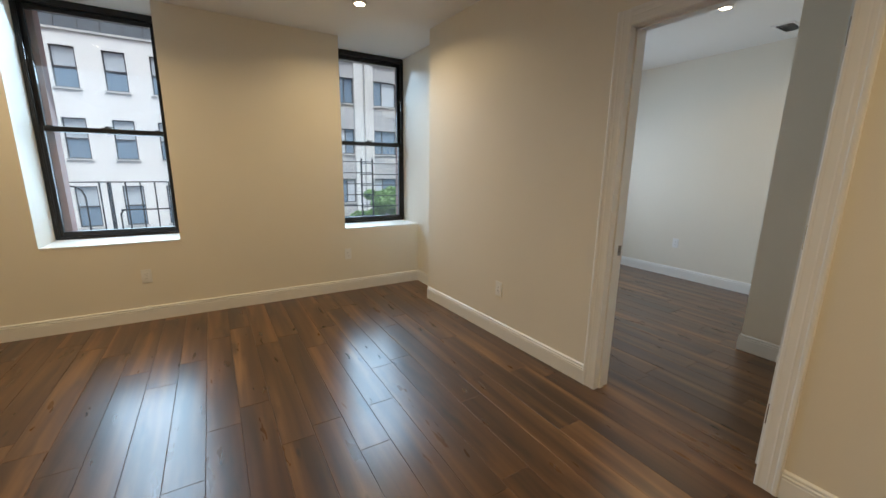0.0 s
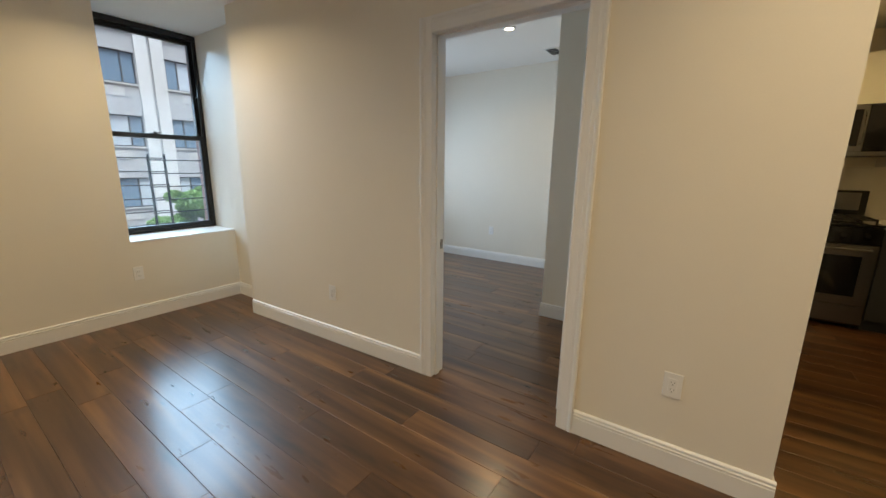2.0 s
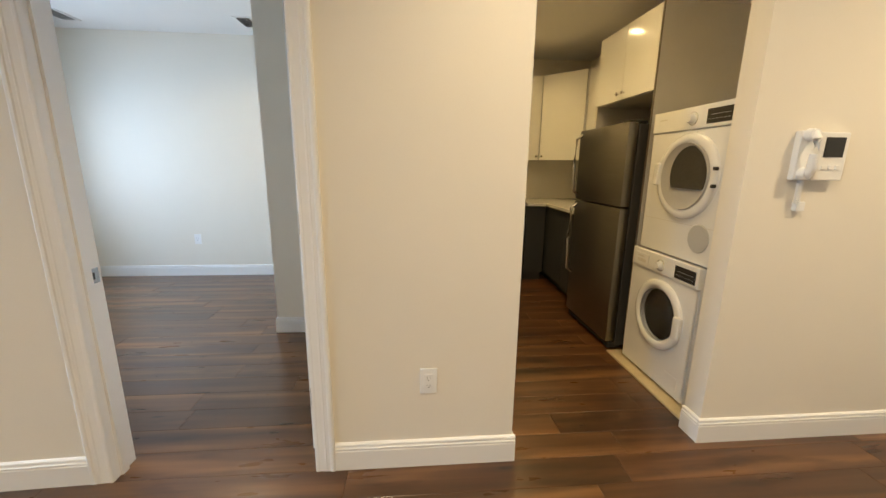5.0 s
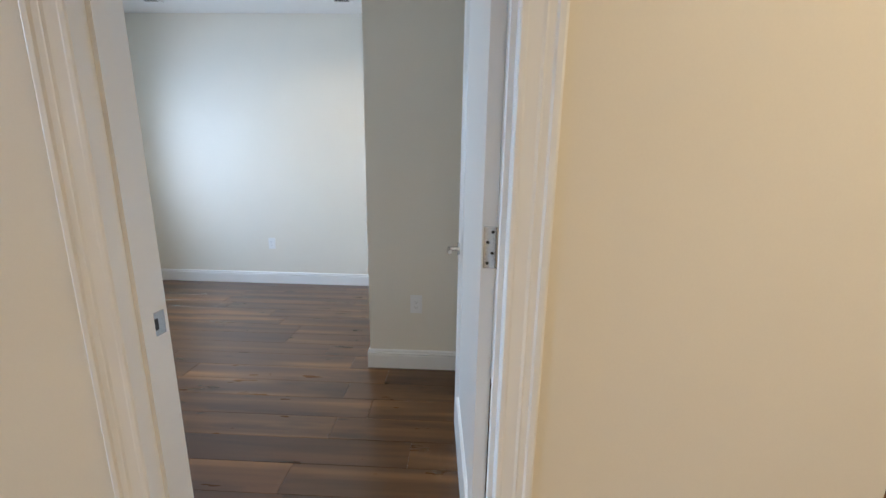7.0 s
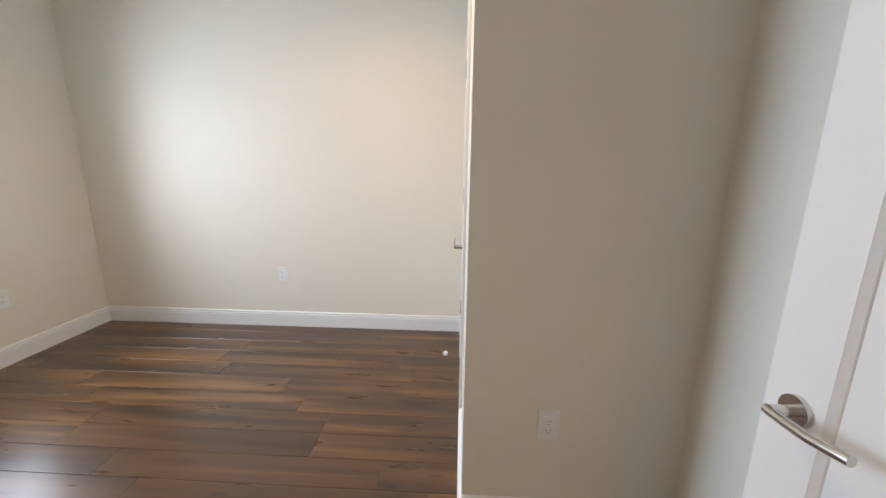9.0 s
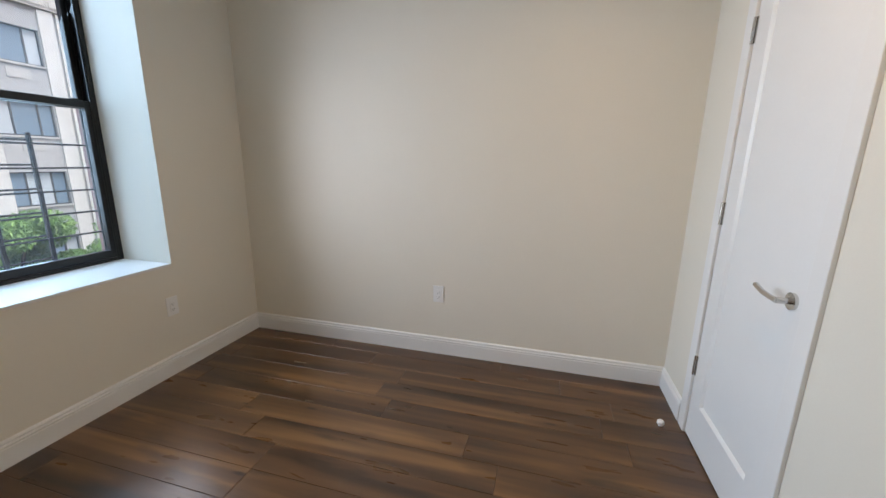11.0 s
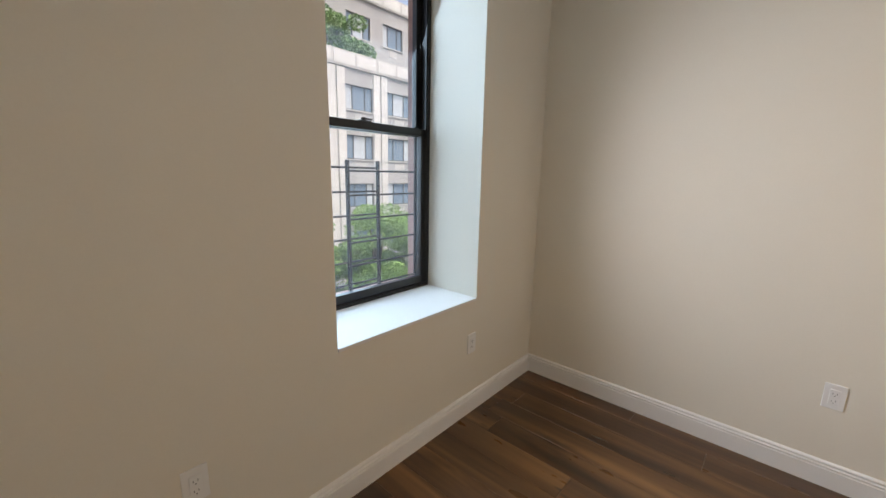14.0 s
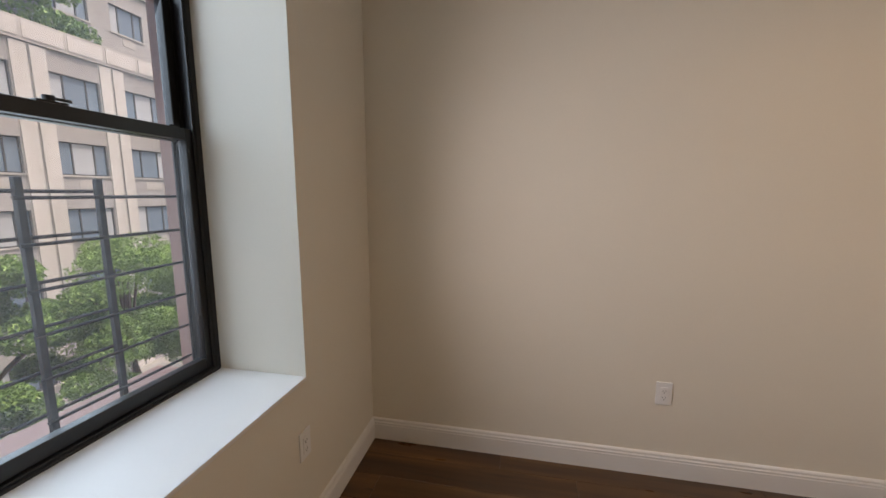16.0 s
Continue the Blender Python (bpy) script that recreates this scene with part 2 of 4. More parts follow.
M_LEAF = leafy("street tree leaves", (0.10, 0.21, 0.05), (0.28, 0.48, 0.13))
M_VINE = leafy("terrace plant leaves", (0.11, 0.23, 0.07), (0.29, 0.47, 0.18))
M_BARK = plain("bark", (0.10, 0.075, 0.055), 0.9, vary=0.3, grain=30, bump=0.6)
M_ASPHALT = plain("asphalt", (0.05, 0.05, 0.052), 0.9, vary=0.2, scale=1.5, grain=60, bump=0.4)
M_PAVING = plain("pavement concrete", (0.30, 0.29, 0.27), 0.9, vary=0.15, scale=1.2, grain=40, bump=0.3)
M_GUARD = plain("dark painted steel", (0.022, 0.020, 0.020), 0.75, vary=0.2, grain=60)
M_SCREEN = plain("unlit display", (0.006, 0.006, 0.008), 0.1, vary=0.1, bump=0.0)
M_ROOF = plain("roof felt", (0.12, 0.13, 0.14), 0.9, vary=0.2)

# ---- mesh helpers ----


def box(bm, x0, x1, y0, y1, z0, z1, bevel=0.0):
    m = Matrix.LocRotScale(((x0 + x1) / 2, (y0 + y1) / 2, (z0 + z1) / 2), None, (abs(x1 - x0), abs(y1 - y0), abs(z1 - z0)))
    made = bmesh.ops.create_cube(bm, size=1.0, matrix=m)
    if bevel:
        edges = list({e for v in made["verts"] for e in v.link_edges})
        bmesh.ops.bevel(bm, geom=edges, offset=bevel, segments=2, profile=0.6, affect="EDGES", clamp_overlap=True)
    return bm


def boxes(*rows, bevel=0.0):
    bm = bmesh.new()
    for r in rows:
        box(bm, *r, bevel=bevel)
    return bm


def tube(bm, a, b, r, seg=12, r2=None):
    a, b = Vector(a), Vector(b)
    d = b - a
    m = Matrix.Translation((a + b) / 2) @ d.to_track_quat("Z", "Y").to_matrix().to_4x4()
    bmesh.ops.create_cone(bm, cap_ends=True, segments=seg, radius1=r, radius2=r if r2 is None else r2, depth=d.length, matrix=m)
    return bm


def pipe(bm, points, r, seg=8):
    """A round bar along a line of points."""
    pts = [Vector(p) for p in points]
    rings = []
    for i, p in enumerate(pts):
        d = (pts[min(i + 1, len(pts) - 1)] - pts[max(i - 1, 0)]).normalized()
        q = d.to_track_quat("Z", "Y")
        rings.append([bm.verts.new(p + q @ Vector((math.cos(k * math.tau / seg) * r, math.sin(k * math.tau / seg) * r, 0))) for k in range(seg)])
    for a, b in zip(rings, rings[1:]):
        for k in range(seg):
            bm.faces.new((a[k], a[(k + 1) % seg], b[(k + 1) % seg], b[k]))
    bm.faces.new(list(reversed(rings[0])))
    bm.faces.new(rings[-1])
    return bm


def lathe(bm, profile, m=None, seg=40):
    """A turned body round the local z axis from (radius, height) pairs."""
    rings = []
    for r, h in profile:
        if r <= 1e-6:
            rings.append([bm.verts.new((0, 0, h))])
        else:
            rings.append([bm.verts.new((math.cos(k * math.tau / seg) * r, math.sin(k * math.tau / seg) * r, h)) for k in range(seg)])
    for a, b in zip(rings, rings[1:]):
        for k in range(seg):
            k2 = (k + 1) % seg
            if len(a) == 1 and len(b) > 1:
                bm.faces.new((a[0], b[k2], b[k]))
            elif len(b) == 1 and len(a) > 1:
                bm.faces.new((a[k], a[k2], b[0]))
            elif len(a) > 1:
                bm.faces.new((a[k], a[k2], b[k2], b[k]))
    if m is not None:
        bm.transform(m)
    return bm


def sweep_between(bm, profile, a, b, out, up):
    """A moulding: a profile of (depth outwards, height) pairs run from a to b."""
    ra = [bm.verts.new(a + out * d + up * h) for d, h in profile]
    rb = [bm.verts.new(b + out * d + up * h) for d, h in profile]
    for k in range(len(profile)):
        k2 = (k + 1) % len(profile)
        bm.faces.new((ra[k], ra[k2], rb[k2], rb[k]))
    bm.faces.new(list(reversed(ra)))
    bm.faces.new(rb)
    bmesh.ops.recalc_face_normals(bm, faces=bm.faces[:])
    return bm


def mesh_of(name, bm, material, smooth=False):
    me = bpy.data.meshes.new(name)
    bmesh.ops.recalc_face_normals(bm, faces=bm.faces[:])
    bm.to_mesh(me)
    bm.free()
    if material:
        me.materials.append(material)
    if smooth:
        for p in me.polygons:
            p.use_smooth = True
        me.set_sharp_from_angle(angle=radians(35))
    return me


def part(name, bm, material, parent, label="", smooth=False):
    ob = new(name, mesh_of(name, bm, material, smooth))
    ob.parent = parent
    if label:
        tagged(ob, label)
    return ob


def thing(name, place, label, category, group="", kind=""):
    ob = new(name)
    ob.empty_display_size = 0.1
    ob.matrix_world = place
    return tagged(ob, label, category, group, kind)


def structure(name, bm, material, label, category, smooth=False):
    return tagged(new(name, mesh_of(name, bm, material, smooth)), label, category, "", "structure")


# ---- plan ----
CEIL_L, CEIL_B = 2.57, 2.63          # ceiling heights: living room and kitchen, bedroom
XP, XP2 = 1.90, 2.01                 # partition between living room and bedroom
XN, YP = 1.826, 3.09                 # window end of the partition
YN, YB = 3.73, 3.815                # inner faces of the window wall: living room, bedroom
XE = 5.01                            # bedroom's far wall
YC = 0.895                           # closet wall
XC = 3.346                           # end of the closet block
OUT = 4.40                           # outer face of the facade
FL, FB = 4.225, 4.298                # outer faces of the window frames: living room, bedroom
DOOR_Y0, DOOR_Y1, DOOR_H = 0.264, 1.088, 2.045
YK = -0.60                           # kitchen side end of the partition
XW, YS = -2.1, -3.3                  # walls behind the camera
W1, W2, W3 = (-1.182, -0.292), (1.163, 2.038), (3.465, 4.361)
SILL = 0.675

# ---- structure: walls ----
structure("wall_north_living", boxes(
    (XW - 0.1, W1[0], YN, FL, 0, CEIL_L), (W1[0], W1[1], YN, FL - 0.05, 0, SILL), (W1[1], W2[0], YN, FL, 0, CEIL_L),
    (W2[0], W2[1], YN, FL - 0.05, 0, SILL)), M_WALL, "warm white painted plaster wall with deep window recesses", "wall")
structure("wall_north_bedroom", boxes(
    (W2[1], W3[0], YB, FB, 0, CEIL_B), (W3[0], W3[1], YB, FB - 0.05, 0, SILL), (W3[1], XE + 0.2, YB, FB, 0, CEIL_B)), M_WALL,
    "warm white painted bedroom wall with a deep window recess", "wall")
structure("wall_partition", boxes(
    (XP, XP2, DOOR_Y0 - 0.02, DOOR_Y1 + 0.02, DOOR_H + 0.02, CEIL_L),
    (XP, XP2, YK, DOOR_Y0 - 0.02, 0, CEIL_L)), M_WALL, "warm white painted partition wall with a doorway", "wall")
# the long stretch towards the windows runs two degrees out of square
slant = bmesh.new()
plan = [(XP, DOOR_Y1 + 0.02), (XN, YP), (XP2, YP), (XP2, DOOR_Y1 + 0.02)]
low, high = [slant.verts.new((x, y, 0)) for x, y in plan], [slant.verts.new((x, y, CEIL_L)) for x, y in plan]
slant.faces.new(low), slant.faces.new(high)
for k in range(4):
    slant.faces.new((low[k], low[(k + 1) % 4], high[(k + 1) % 4], high[k]))
structure("wall_partition_long", slant, M_WALL, "warm white painted partition wall beside the window niche", "wall")
structure("wall_niche", boxes((W2[1], W2[1] + 0.11, YP, YB, 0, CEIL_L), (XP2, W2[1] + 0.11, YP - 0.075, YP, 0, CEIL_L)), M_WALL,
          "short warm white wall return beside the window", "wall")
structure("wall_east", boxes((XE, XE + 0.12, YC - 0.9, YB, 0, CEIL_B)), M_WALL, "broad warm white bedroom wall", "wall")
CD0, CD1 = 3.935, 4.583               # closet doorway
structure("wall_closet", boxes(
    (XC + 0.1, CD0 - 0.02, YC - 0.1, YC, 0, CEIL_B), (CD1 + 0.02, XE, YC - 0.1, YC, 0, CEIL_B), (CD0 - 0.02, CD1 + 0.02, YC - 0.1, YC, DOOR_H + 0.02, CEIL_B)),
    M_WALL, "warm white closet wall with a flush doorway", "wall")
structure("wall_closet_end", boxes((XC, XC + 0.1, -0.48, YC, 0, CEIL_B)), M_WALL, "warm white end wall of the closet block", "wall")
structure("wall_closet_back", boxes((XC + 0.1, XE, YC - 0.75, YC - 0.7, 0, CEIL_B)), M_WALL, "warm white rear wall of the closet", "wall")
structure("wall_entry", boxes((XP2, XC, 0.04, 0.14, 0, CEIL_B)), M_WALL, "warm white wall behind the open door", "wall")
structure("wall_kitchen_north", boxes((XP2, 5.4, YK, YK + 0.1, 0, CEIL_L)), M_WALL, "warm white kitchen side wall", "wall")
structure("wall_kitchen_east", boxes((5.28, 5.4, -2.4, YK, 0, CEIL_L)), M_WALL, "warm white kitchen end wall", "wall")
structure("wall_kitchen_south", boxes((2.06, 5.4, -2.5, -2.36, 0, CEIL_L)), M_WALL, "warm white wall behind the kitchen units", "wall")
structure("wall_stub", boxes((1.95, 2.06, -2.5, -1.545, 0, CEIL_L), (1.95, 2.05, YS, -2.5, 0, CEIL_L)), M_WALL, "warm white wall end beside the laundry alcove", "wall")
structure("wall_west", boxes((XW - 0.1, XW, YS, YN, 0, CEIL_L)), M_WALL, "warm white living room side wall", "wall")
structure("wall_south", boxes((XW - 0.1, 2.05, YS - 0.1, YS, 0, CEIL_L)), M_WALL, "warm white living room rear wall", "wall")
structure("ceiling_living", boxes((XW - 0.1, XP2, YS - 0.1, OUT, CEIL_L, CEIL_L + 0.12), (XP2, W2[1] + 0.1, YP - 0.075, OUT, CEIL_L, CEIL_B - 0.002)), M_CEIL, "flat white painted ceiling", "ceiling")
structure("ceiling_kitchen", boxes((XP2, 5.4, -2.5, YK + 0.1, CEIL_L, CEIL_L + 0.12)), M_CEIL, "flat white kitchen ceiling", "ceiling")
structure("ceiling_bedroom", boxes((XP2, XE + 0.2, YK + 0.1, OUT, CEIL_B, CEIL_B + 0.12)), M_CEIL, "flat white bedroom ceiling", "ceiling")

# painted window reveals: sill boards set on the recess
for k, (w, y0, y1) in enumerate(((W1, YN, 4.12), (W2, YN, 4.12), (W3, YB, 4.193)), 1):
    structure("window_sill_%d" % k, boxes((w[0] + 0.002, w[1] - 0.002, y0 - 0.003, y1, SILL + 0.001, SILL + 0.016), bevel=0.003), M_TRIM, "smooth white painted window sill", "sill")

# ---- baseboards and casings ----
BASE = [(0, 0), (0.014, 0), (0.014, 0.096), (0.0112, 0.099), (0.0112, 0.103), (0.0152, 0.107), (0.0146, 0.112), (0.0070, 0.116),
        (0.0070, 0.120), (0.0126, 0.1245), (0.0106, 0.131), (0.004, 0.136), (0, 0.137)]


def baseboard(a, b, out, height=0.126):
    a, b, out = Vector((*a, 0.0)), Vector((*b, 0.0)), Vector((*out, 0))
    bm = bmesh.new()
    sweep_between(bm, [(d, h * height / 0.137) for d, h in BASE], a, b, out, Vector((0, 0, 1)))
    structure("baseboard", bm, M_TRIM, "white moulded baseboard along the floor", "baseboard")


E14 = 0.014
baseboard((XW, YN), (W2[1], YN), (0, -1))
baseboard((W2[1], YN - E14), (W2[1], YP), (-1, 0))
baseboard((XN, YP), (XP - 0.002, 1.172), (-1, -0.034))
baseboard((XP, 0.18), (XP, YK - E14), (-1, 0), 0.130)
baseboard((XP, YK), (5.28, YK), (0, -1), 0.130)
baseboard((XE, YB), (XE, YC), (-1, 0), 0.124)
baseboard((XE - E14, YB), (2.15, YB), (0, -1), 0.124)
baseboard((XE - E14, YC), (CD1 + 0.085, YC), (0, 1), 0.124)
baseboard((CD0 - 0.085, YC), (XC - E14, YC), (0, 1), 0.124)
baseboard((XC, YC), (XC, 0.14), (-1, 0), 0.124)
baseboard((1.95, -1.545 + E14), (1.95, YS), (-1, 0))
baseboard((1.95, -1.545), (2.06, -1.545), (0, 1))
baseboard((XP2, 1.172), (XP2, YP - 0.075), (1, 0), 0.124)

CASE = [(0, 0), (0.010, 0), (0.013, 0.003), (0.0135, 0.012), (0.0125, 0.016), (0.0135, 0.040), (0.0155, 0.046), (0.0145, 0.050),
        (0.0150, 0.062), (0.0185, 0.067), (0.0190, 0.078), (0.0165, 0.083), (0, 0.083)]


def casing(a, b, out, away, label="white fluted door casing"):
    bm = bmesh.new()
    sweep_between(bm, CASE, Vector(a), Vector(b), Vector(out), Vector(away))
    return structure("trim", bm, M_TRIM, label, "door casing")


def door_trim(x, out):
    casing((x, DOOR_Y1, 0), (x, DOOR_Y1, DOOR_H + 0.083), (out, 0, 0), (0, 1, 0))
    back = 0.007 if out > 0 else 0.0
    casing((x, DOOR_Y0 - back, 0), (x, DOOR_Y0 - back, DOOR_H + 0.083), (out, 0, 0), (0, -1, 0))
    casing((x, DOOR_Y0 + 0.001, DOOR_H), (x, DOOR_Y1 - 0.001, DOOR_H), (out, 0, 0), (0, 0, 1))


door_trim(XP, -1)
door_trim(XP2, 1)
# bedroom door frame with its stop
door_frame = structure("door_frame_1", boxes(
    (XP - 0.002, XP2 + 0.002, DOOR_Y1, DOOR_Y1 + 0.019, 0, DOOR_H + 0.019), (XP - 0.002, XP2 + 0.002, DOOR_Y0 - 0.019, DOOR_Y0, 0, DOOR_H + 0.019),
    (XP - 0.002, XP2 + 0.002, DOOR_Y0, DOOR_Y1, DOOR_H, DOOR_H + 0.019),
    (XP + 0.03, XP + 0.065, DOOR_Y1 - 0.011, DOOR_Y1, 0, DOOR_H), (XP + 0.03, XP + 0.065, DOOR_Y0, DOOR_Y0 + 0.011, 0, DOOR_H),
    (XP + 0.03, XP + 0.065, DOOR_Y0, DOOR_Y1, DOOR_H - 0.011, DOOR_H)), M_TRIM, "white painted door frame with stop", "door frame")
for side in (1, -1):
    edge = CD1 if side > 0 else CD0
    bm = boxes((edge, edge + side * 0.068, YC, YC + 0.014, 0, DOOR_H + 0.068), bevel=0.003)
    structure("trim", bm, M_TRIM, "flat white closet door casing", "door casing")
structure("trim", boxes((CD0 + 0.001, CD1 - 0.001, YC, YC + 0.014, DOOR_H, DOOR_H + 0.068), bevel=0.003), M_TRIM, "flat white closet door casing", "door casing")
structure("door_frame_2", boxes((CD0 - 0.019, CD0, YC - 0.1, YC, 0, DOOR_H), (CD1, CD1 + 0.019, YC - 0.1, YC, 0, DOOR_H), (CD0 - 0.019, CD1 + 0.019, YC - 0.1, YC, DOOR_H, DOOR_H + 0.019)),
          M_TRIM, "white painted closet door frame", "door frame")


def lever(bm, x, y, z, side, toward):
    """A round rose with a bent lever; side: the way out of the door (y), toward: the lever's way (x)."""
    tube(bm, (x, y, z), (x, y + side * 0.009, z), 0.027, 32)
    tube(bm, (x, y + side * 0.009, z), (x, y + side * 0.048, z), 0.010, 20)
    pipe(bm, [(x - toward * 0.008, y + side * 0.046, z), (x + toward * 0.03, y + side * 0.047, z), (x + toward * 0.07, y + side * 0.050, z + 0.004), (x + toward * 0.125, y + side * 0.046, z + 0.012)], 0.0085, 12)
    return bm


def door_leaf(name, place, width, thick, label, levers=(1, -1), hinge_z=(0.27, 1.07, 1.83)):
    """A one-panel door leaf: the hinge edge at x = 0, faces at y = 0 and y = -thick."""
    d = thing(name, place, label, "door", kind="structure")
    s, b, h = 0.105, 0.20, 2.03
    core = boxes((0, width, -thick, 0, 0.008, 0.008 + b), (0, width, -thick, 0, h - s, h), (0, s, -thick, 0, 0.008 + b, h - s), (width - s, width, -thick, 0, 0.008 + b, h - s))
    part("leaf_frame", core, M_DOOR, d)
    part("panel", boxes((s - 0.002, width - s + 0.002, -thick + 0.011, -0.011, 0.006 + b, h - s + 0.002)), M_DOOR, d)
    bead = bmesh.new()
    for side, y in ((1, -0.011), (-1, -thick + 0.011)):
        prof = [(0, 0), (0.0105, 0), (0.006, 0.006), (0.003, 0.010), (0, 0.012)]
        for a, e, up in (((s, y, b + 0.008), (width - s, y, b + 0.008), (0, 0, 1)), ((s, y, h - s), (width - s, y, h - s), (0, 0, -1)),
                         ((s, y, b + 0.008), (s, y, h - s), (1, 0, 0)), ((width - s, y, b + 0.008), (width - s, y, h - s), (-1, 0, 0))):
            sweep_between(bead, prof, Vector(a), Vector(e), Vector((0, side, 0)), Vector(up))
    part("panel_moulding", bead, M_DOOR, d)
    for side in levers:
        part("door_handle", lever(bmesh.new(), width - 0.062, 0 if side > 0 else -thick, 0.905, side, -1), M_CHROME, d, "chrome lever handle on a round rose", True)
    part("latch_plate", boxes((width, width + 0.0015, -thick * 0.5 - 0.0125, -thick * 0.5 + 0.0125, 0.875, 0.935)), M_CHROME, d)
    return d


def hinge(parent, z, y0, y1, x):
    """One leaf plate on the door's hinge edge with knuckle and screws."""
    h = part("hinge", boxes((x - 0.0025, x, y0, y1, z - 0.05, z + 0.05), bevel=0.001), M_CHROME, parent, "satin nickel butt hinge")
    pin = bmesh.new()
    for k in range(5):
        tube(pin, (x - 0.006, y0 - 0.004, z - 0.05 + k * 0.02 + 0.0006), (x - 0.006, y0 - 0.004, z - 0.03 + k * 0.02 - 0.0006), 0.0065, 14)
    tube(pin, (x - 0.006, y0 - 0.004, z + 0.05), (x - 0.006, y0 - 0.004, z + 0.055), 0.0045, 12, 0.003)
    part("knuckle", pin, M_CHROME, h, smooth=True)
    for k, zz in enumerate((-0.037, -0.013, 0.013, 0.037)):
        part("screw", tube(bmesh.new(), (x - 0.0026, y0 + (0.010 if k % 2 else 0.021), z + zz), (x - 0.004, y0 + (0.010 if k % 2 else 0.021), z + zz), 0.0038, 12), M_SLOT, h)
    return h


# bedroom door: open against the side wall
PIN = (2.022, 0.262)
bed_door = door_leaf("door_1", pose(PIN[0], PIN[1], 0, 0, 0, 3.5) @ Matrix.Translation((0.002, 0.045, 0)), 0.815, 0.035, "white one-panel door standing open into the bedroom")
for z in (0.27, 1.07, 1.83):
    hinge(bed_door, z, -0.035, -0.004, 0.0)
    jamb_leaf = part("hinge_leaf", boxes((XP2 - 0.034, XP2 + 0.014, DOOR_Y0, DOOR_Y0 + 0.0025, z - 0.05, z + 0.05), bevel=0.001), M_CHROME, door_frame, "satin nickel hinge leaf let into the jamb")
    for zz in (-0.035, 0.0, 0.035):
        part("screw", tube(bmesh.new(), (XP2 - 0.018, DOOR_Y0 + 0.0024, z + zz), (XP2 - 0.018, DOOR_Y0 + 0.0036, z + zz), 0.0038, 12), M_SLOT, jamb_leaf)
closet_door = door_leaf("door_2", pose(CD1 - 0.003, YC + 0.004, 0, 0, 0, 180) @ Matrix.Translation((0, 0.037, 0)), CD1 - CD0 - 0.006, 0.035,
                        "white one-panel closet door, shut, with a chrome lever", levers=(-1,))
for z in (0.37, 1.105, 1.835):
    hg = part("hinge", boxes((-0.006, 0.012, -0.0385, -0.035, z - 0.05, z + 0.05), bevel=0.001), M_CHROME, closet_door, "satin nickel butt hinge")
    kn = bmesh.new()
    for k in range(5):
        tube(kn, (-0.002, -0.042, z - 0.05 + k * 0.02 + 0.0006), (-0.002, -0.042, z - 0.03 + k * 0.02 - 0.0006), 0.007, 14)
    part("knuckle", kn, M_CHROME, hg, smooth=True)

strike = thing("strike_plate", pose(XP2 - 0.032, DOOR_Y1, 0.868), "satin nickel strike plate on the door jamb", "strike plate")
part("plate", boxes((-0.014, 0.030, -0.002, 0, -0.03, 0.03), bevel=0.001), M_CHROME, strike)
part("latch_hole", boxes((-0.006, 0.008, -0.0028, -0.0005, -0.014, 0.014)), M_SLOT, strike)

# ---- windows ----


def sash(parent, name, x0, x1, y0, y1, z0, z1, rail_lo, rail_hi, stile):
    s = part(name, boxes((x0, x0 + stile, y0, y1, z0, z1), (x1 - stile, x1, y0, y1, z0, z1), (x0 + stile, x1 - stile, y0, y1, z0, z0 + rail_lo), (x0 + stile, x1 - stile, y0, y1, z1 - rail_hi, z1), bevel=0.003), M_BLACK, parent)
    ym = (y0 + y1) / 2
    p = part("pane", boxes((x0 + stile - 0.004, x1 - stile + 0.004, ym - 0.0015, ym + 0.0015, z0 + rail_lo - 0.004, z1 - rail_hi + 0.004)), M_GLASS, s, "clear window glass")
    p.visible_shadow = False
    return s


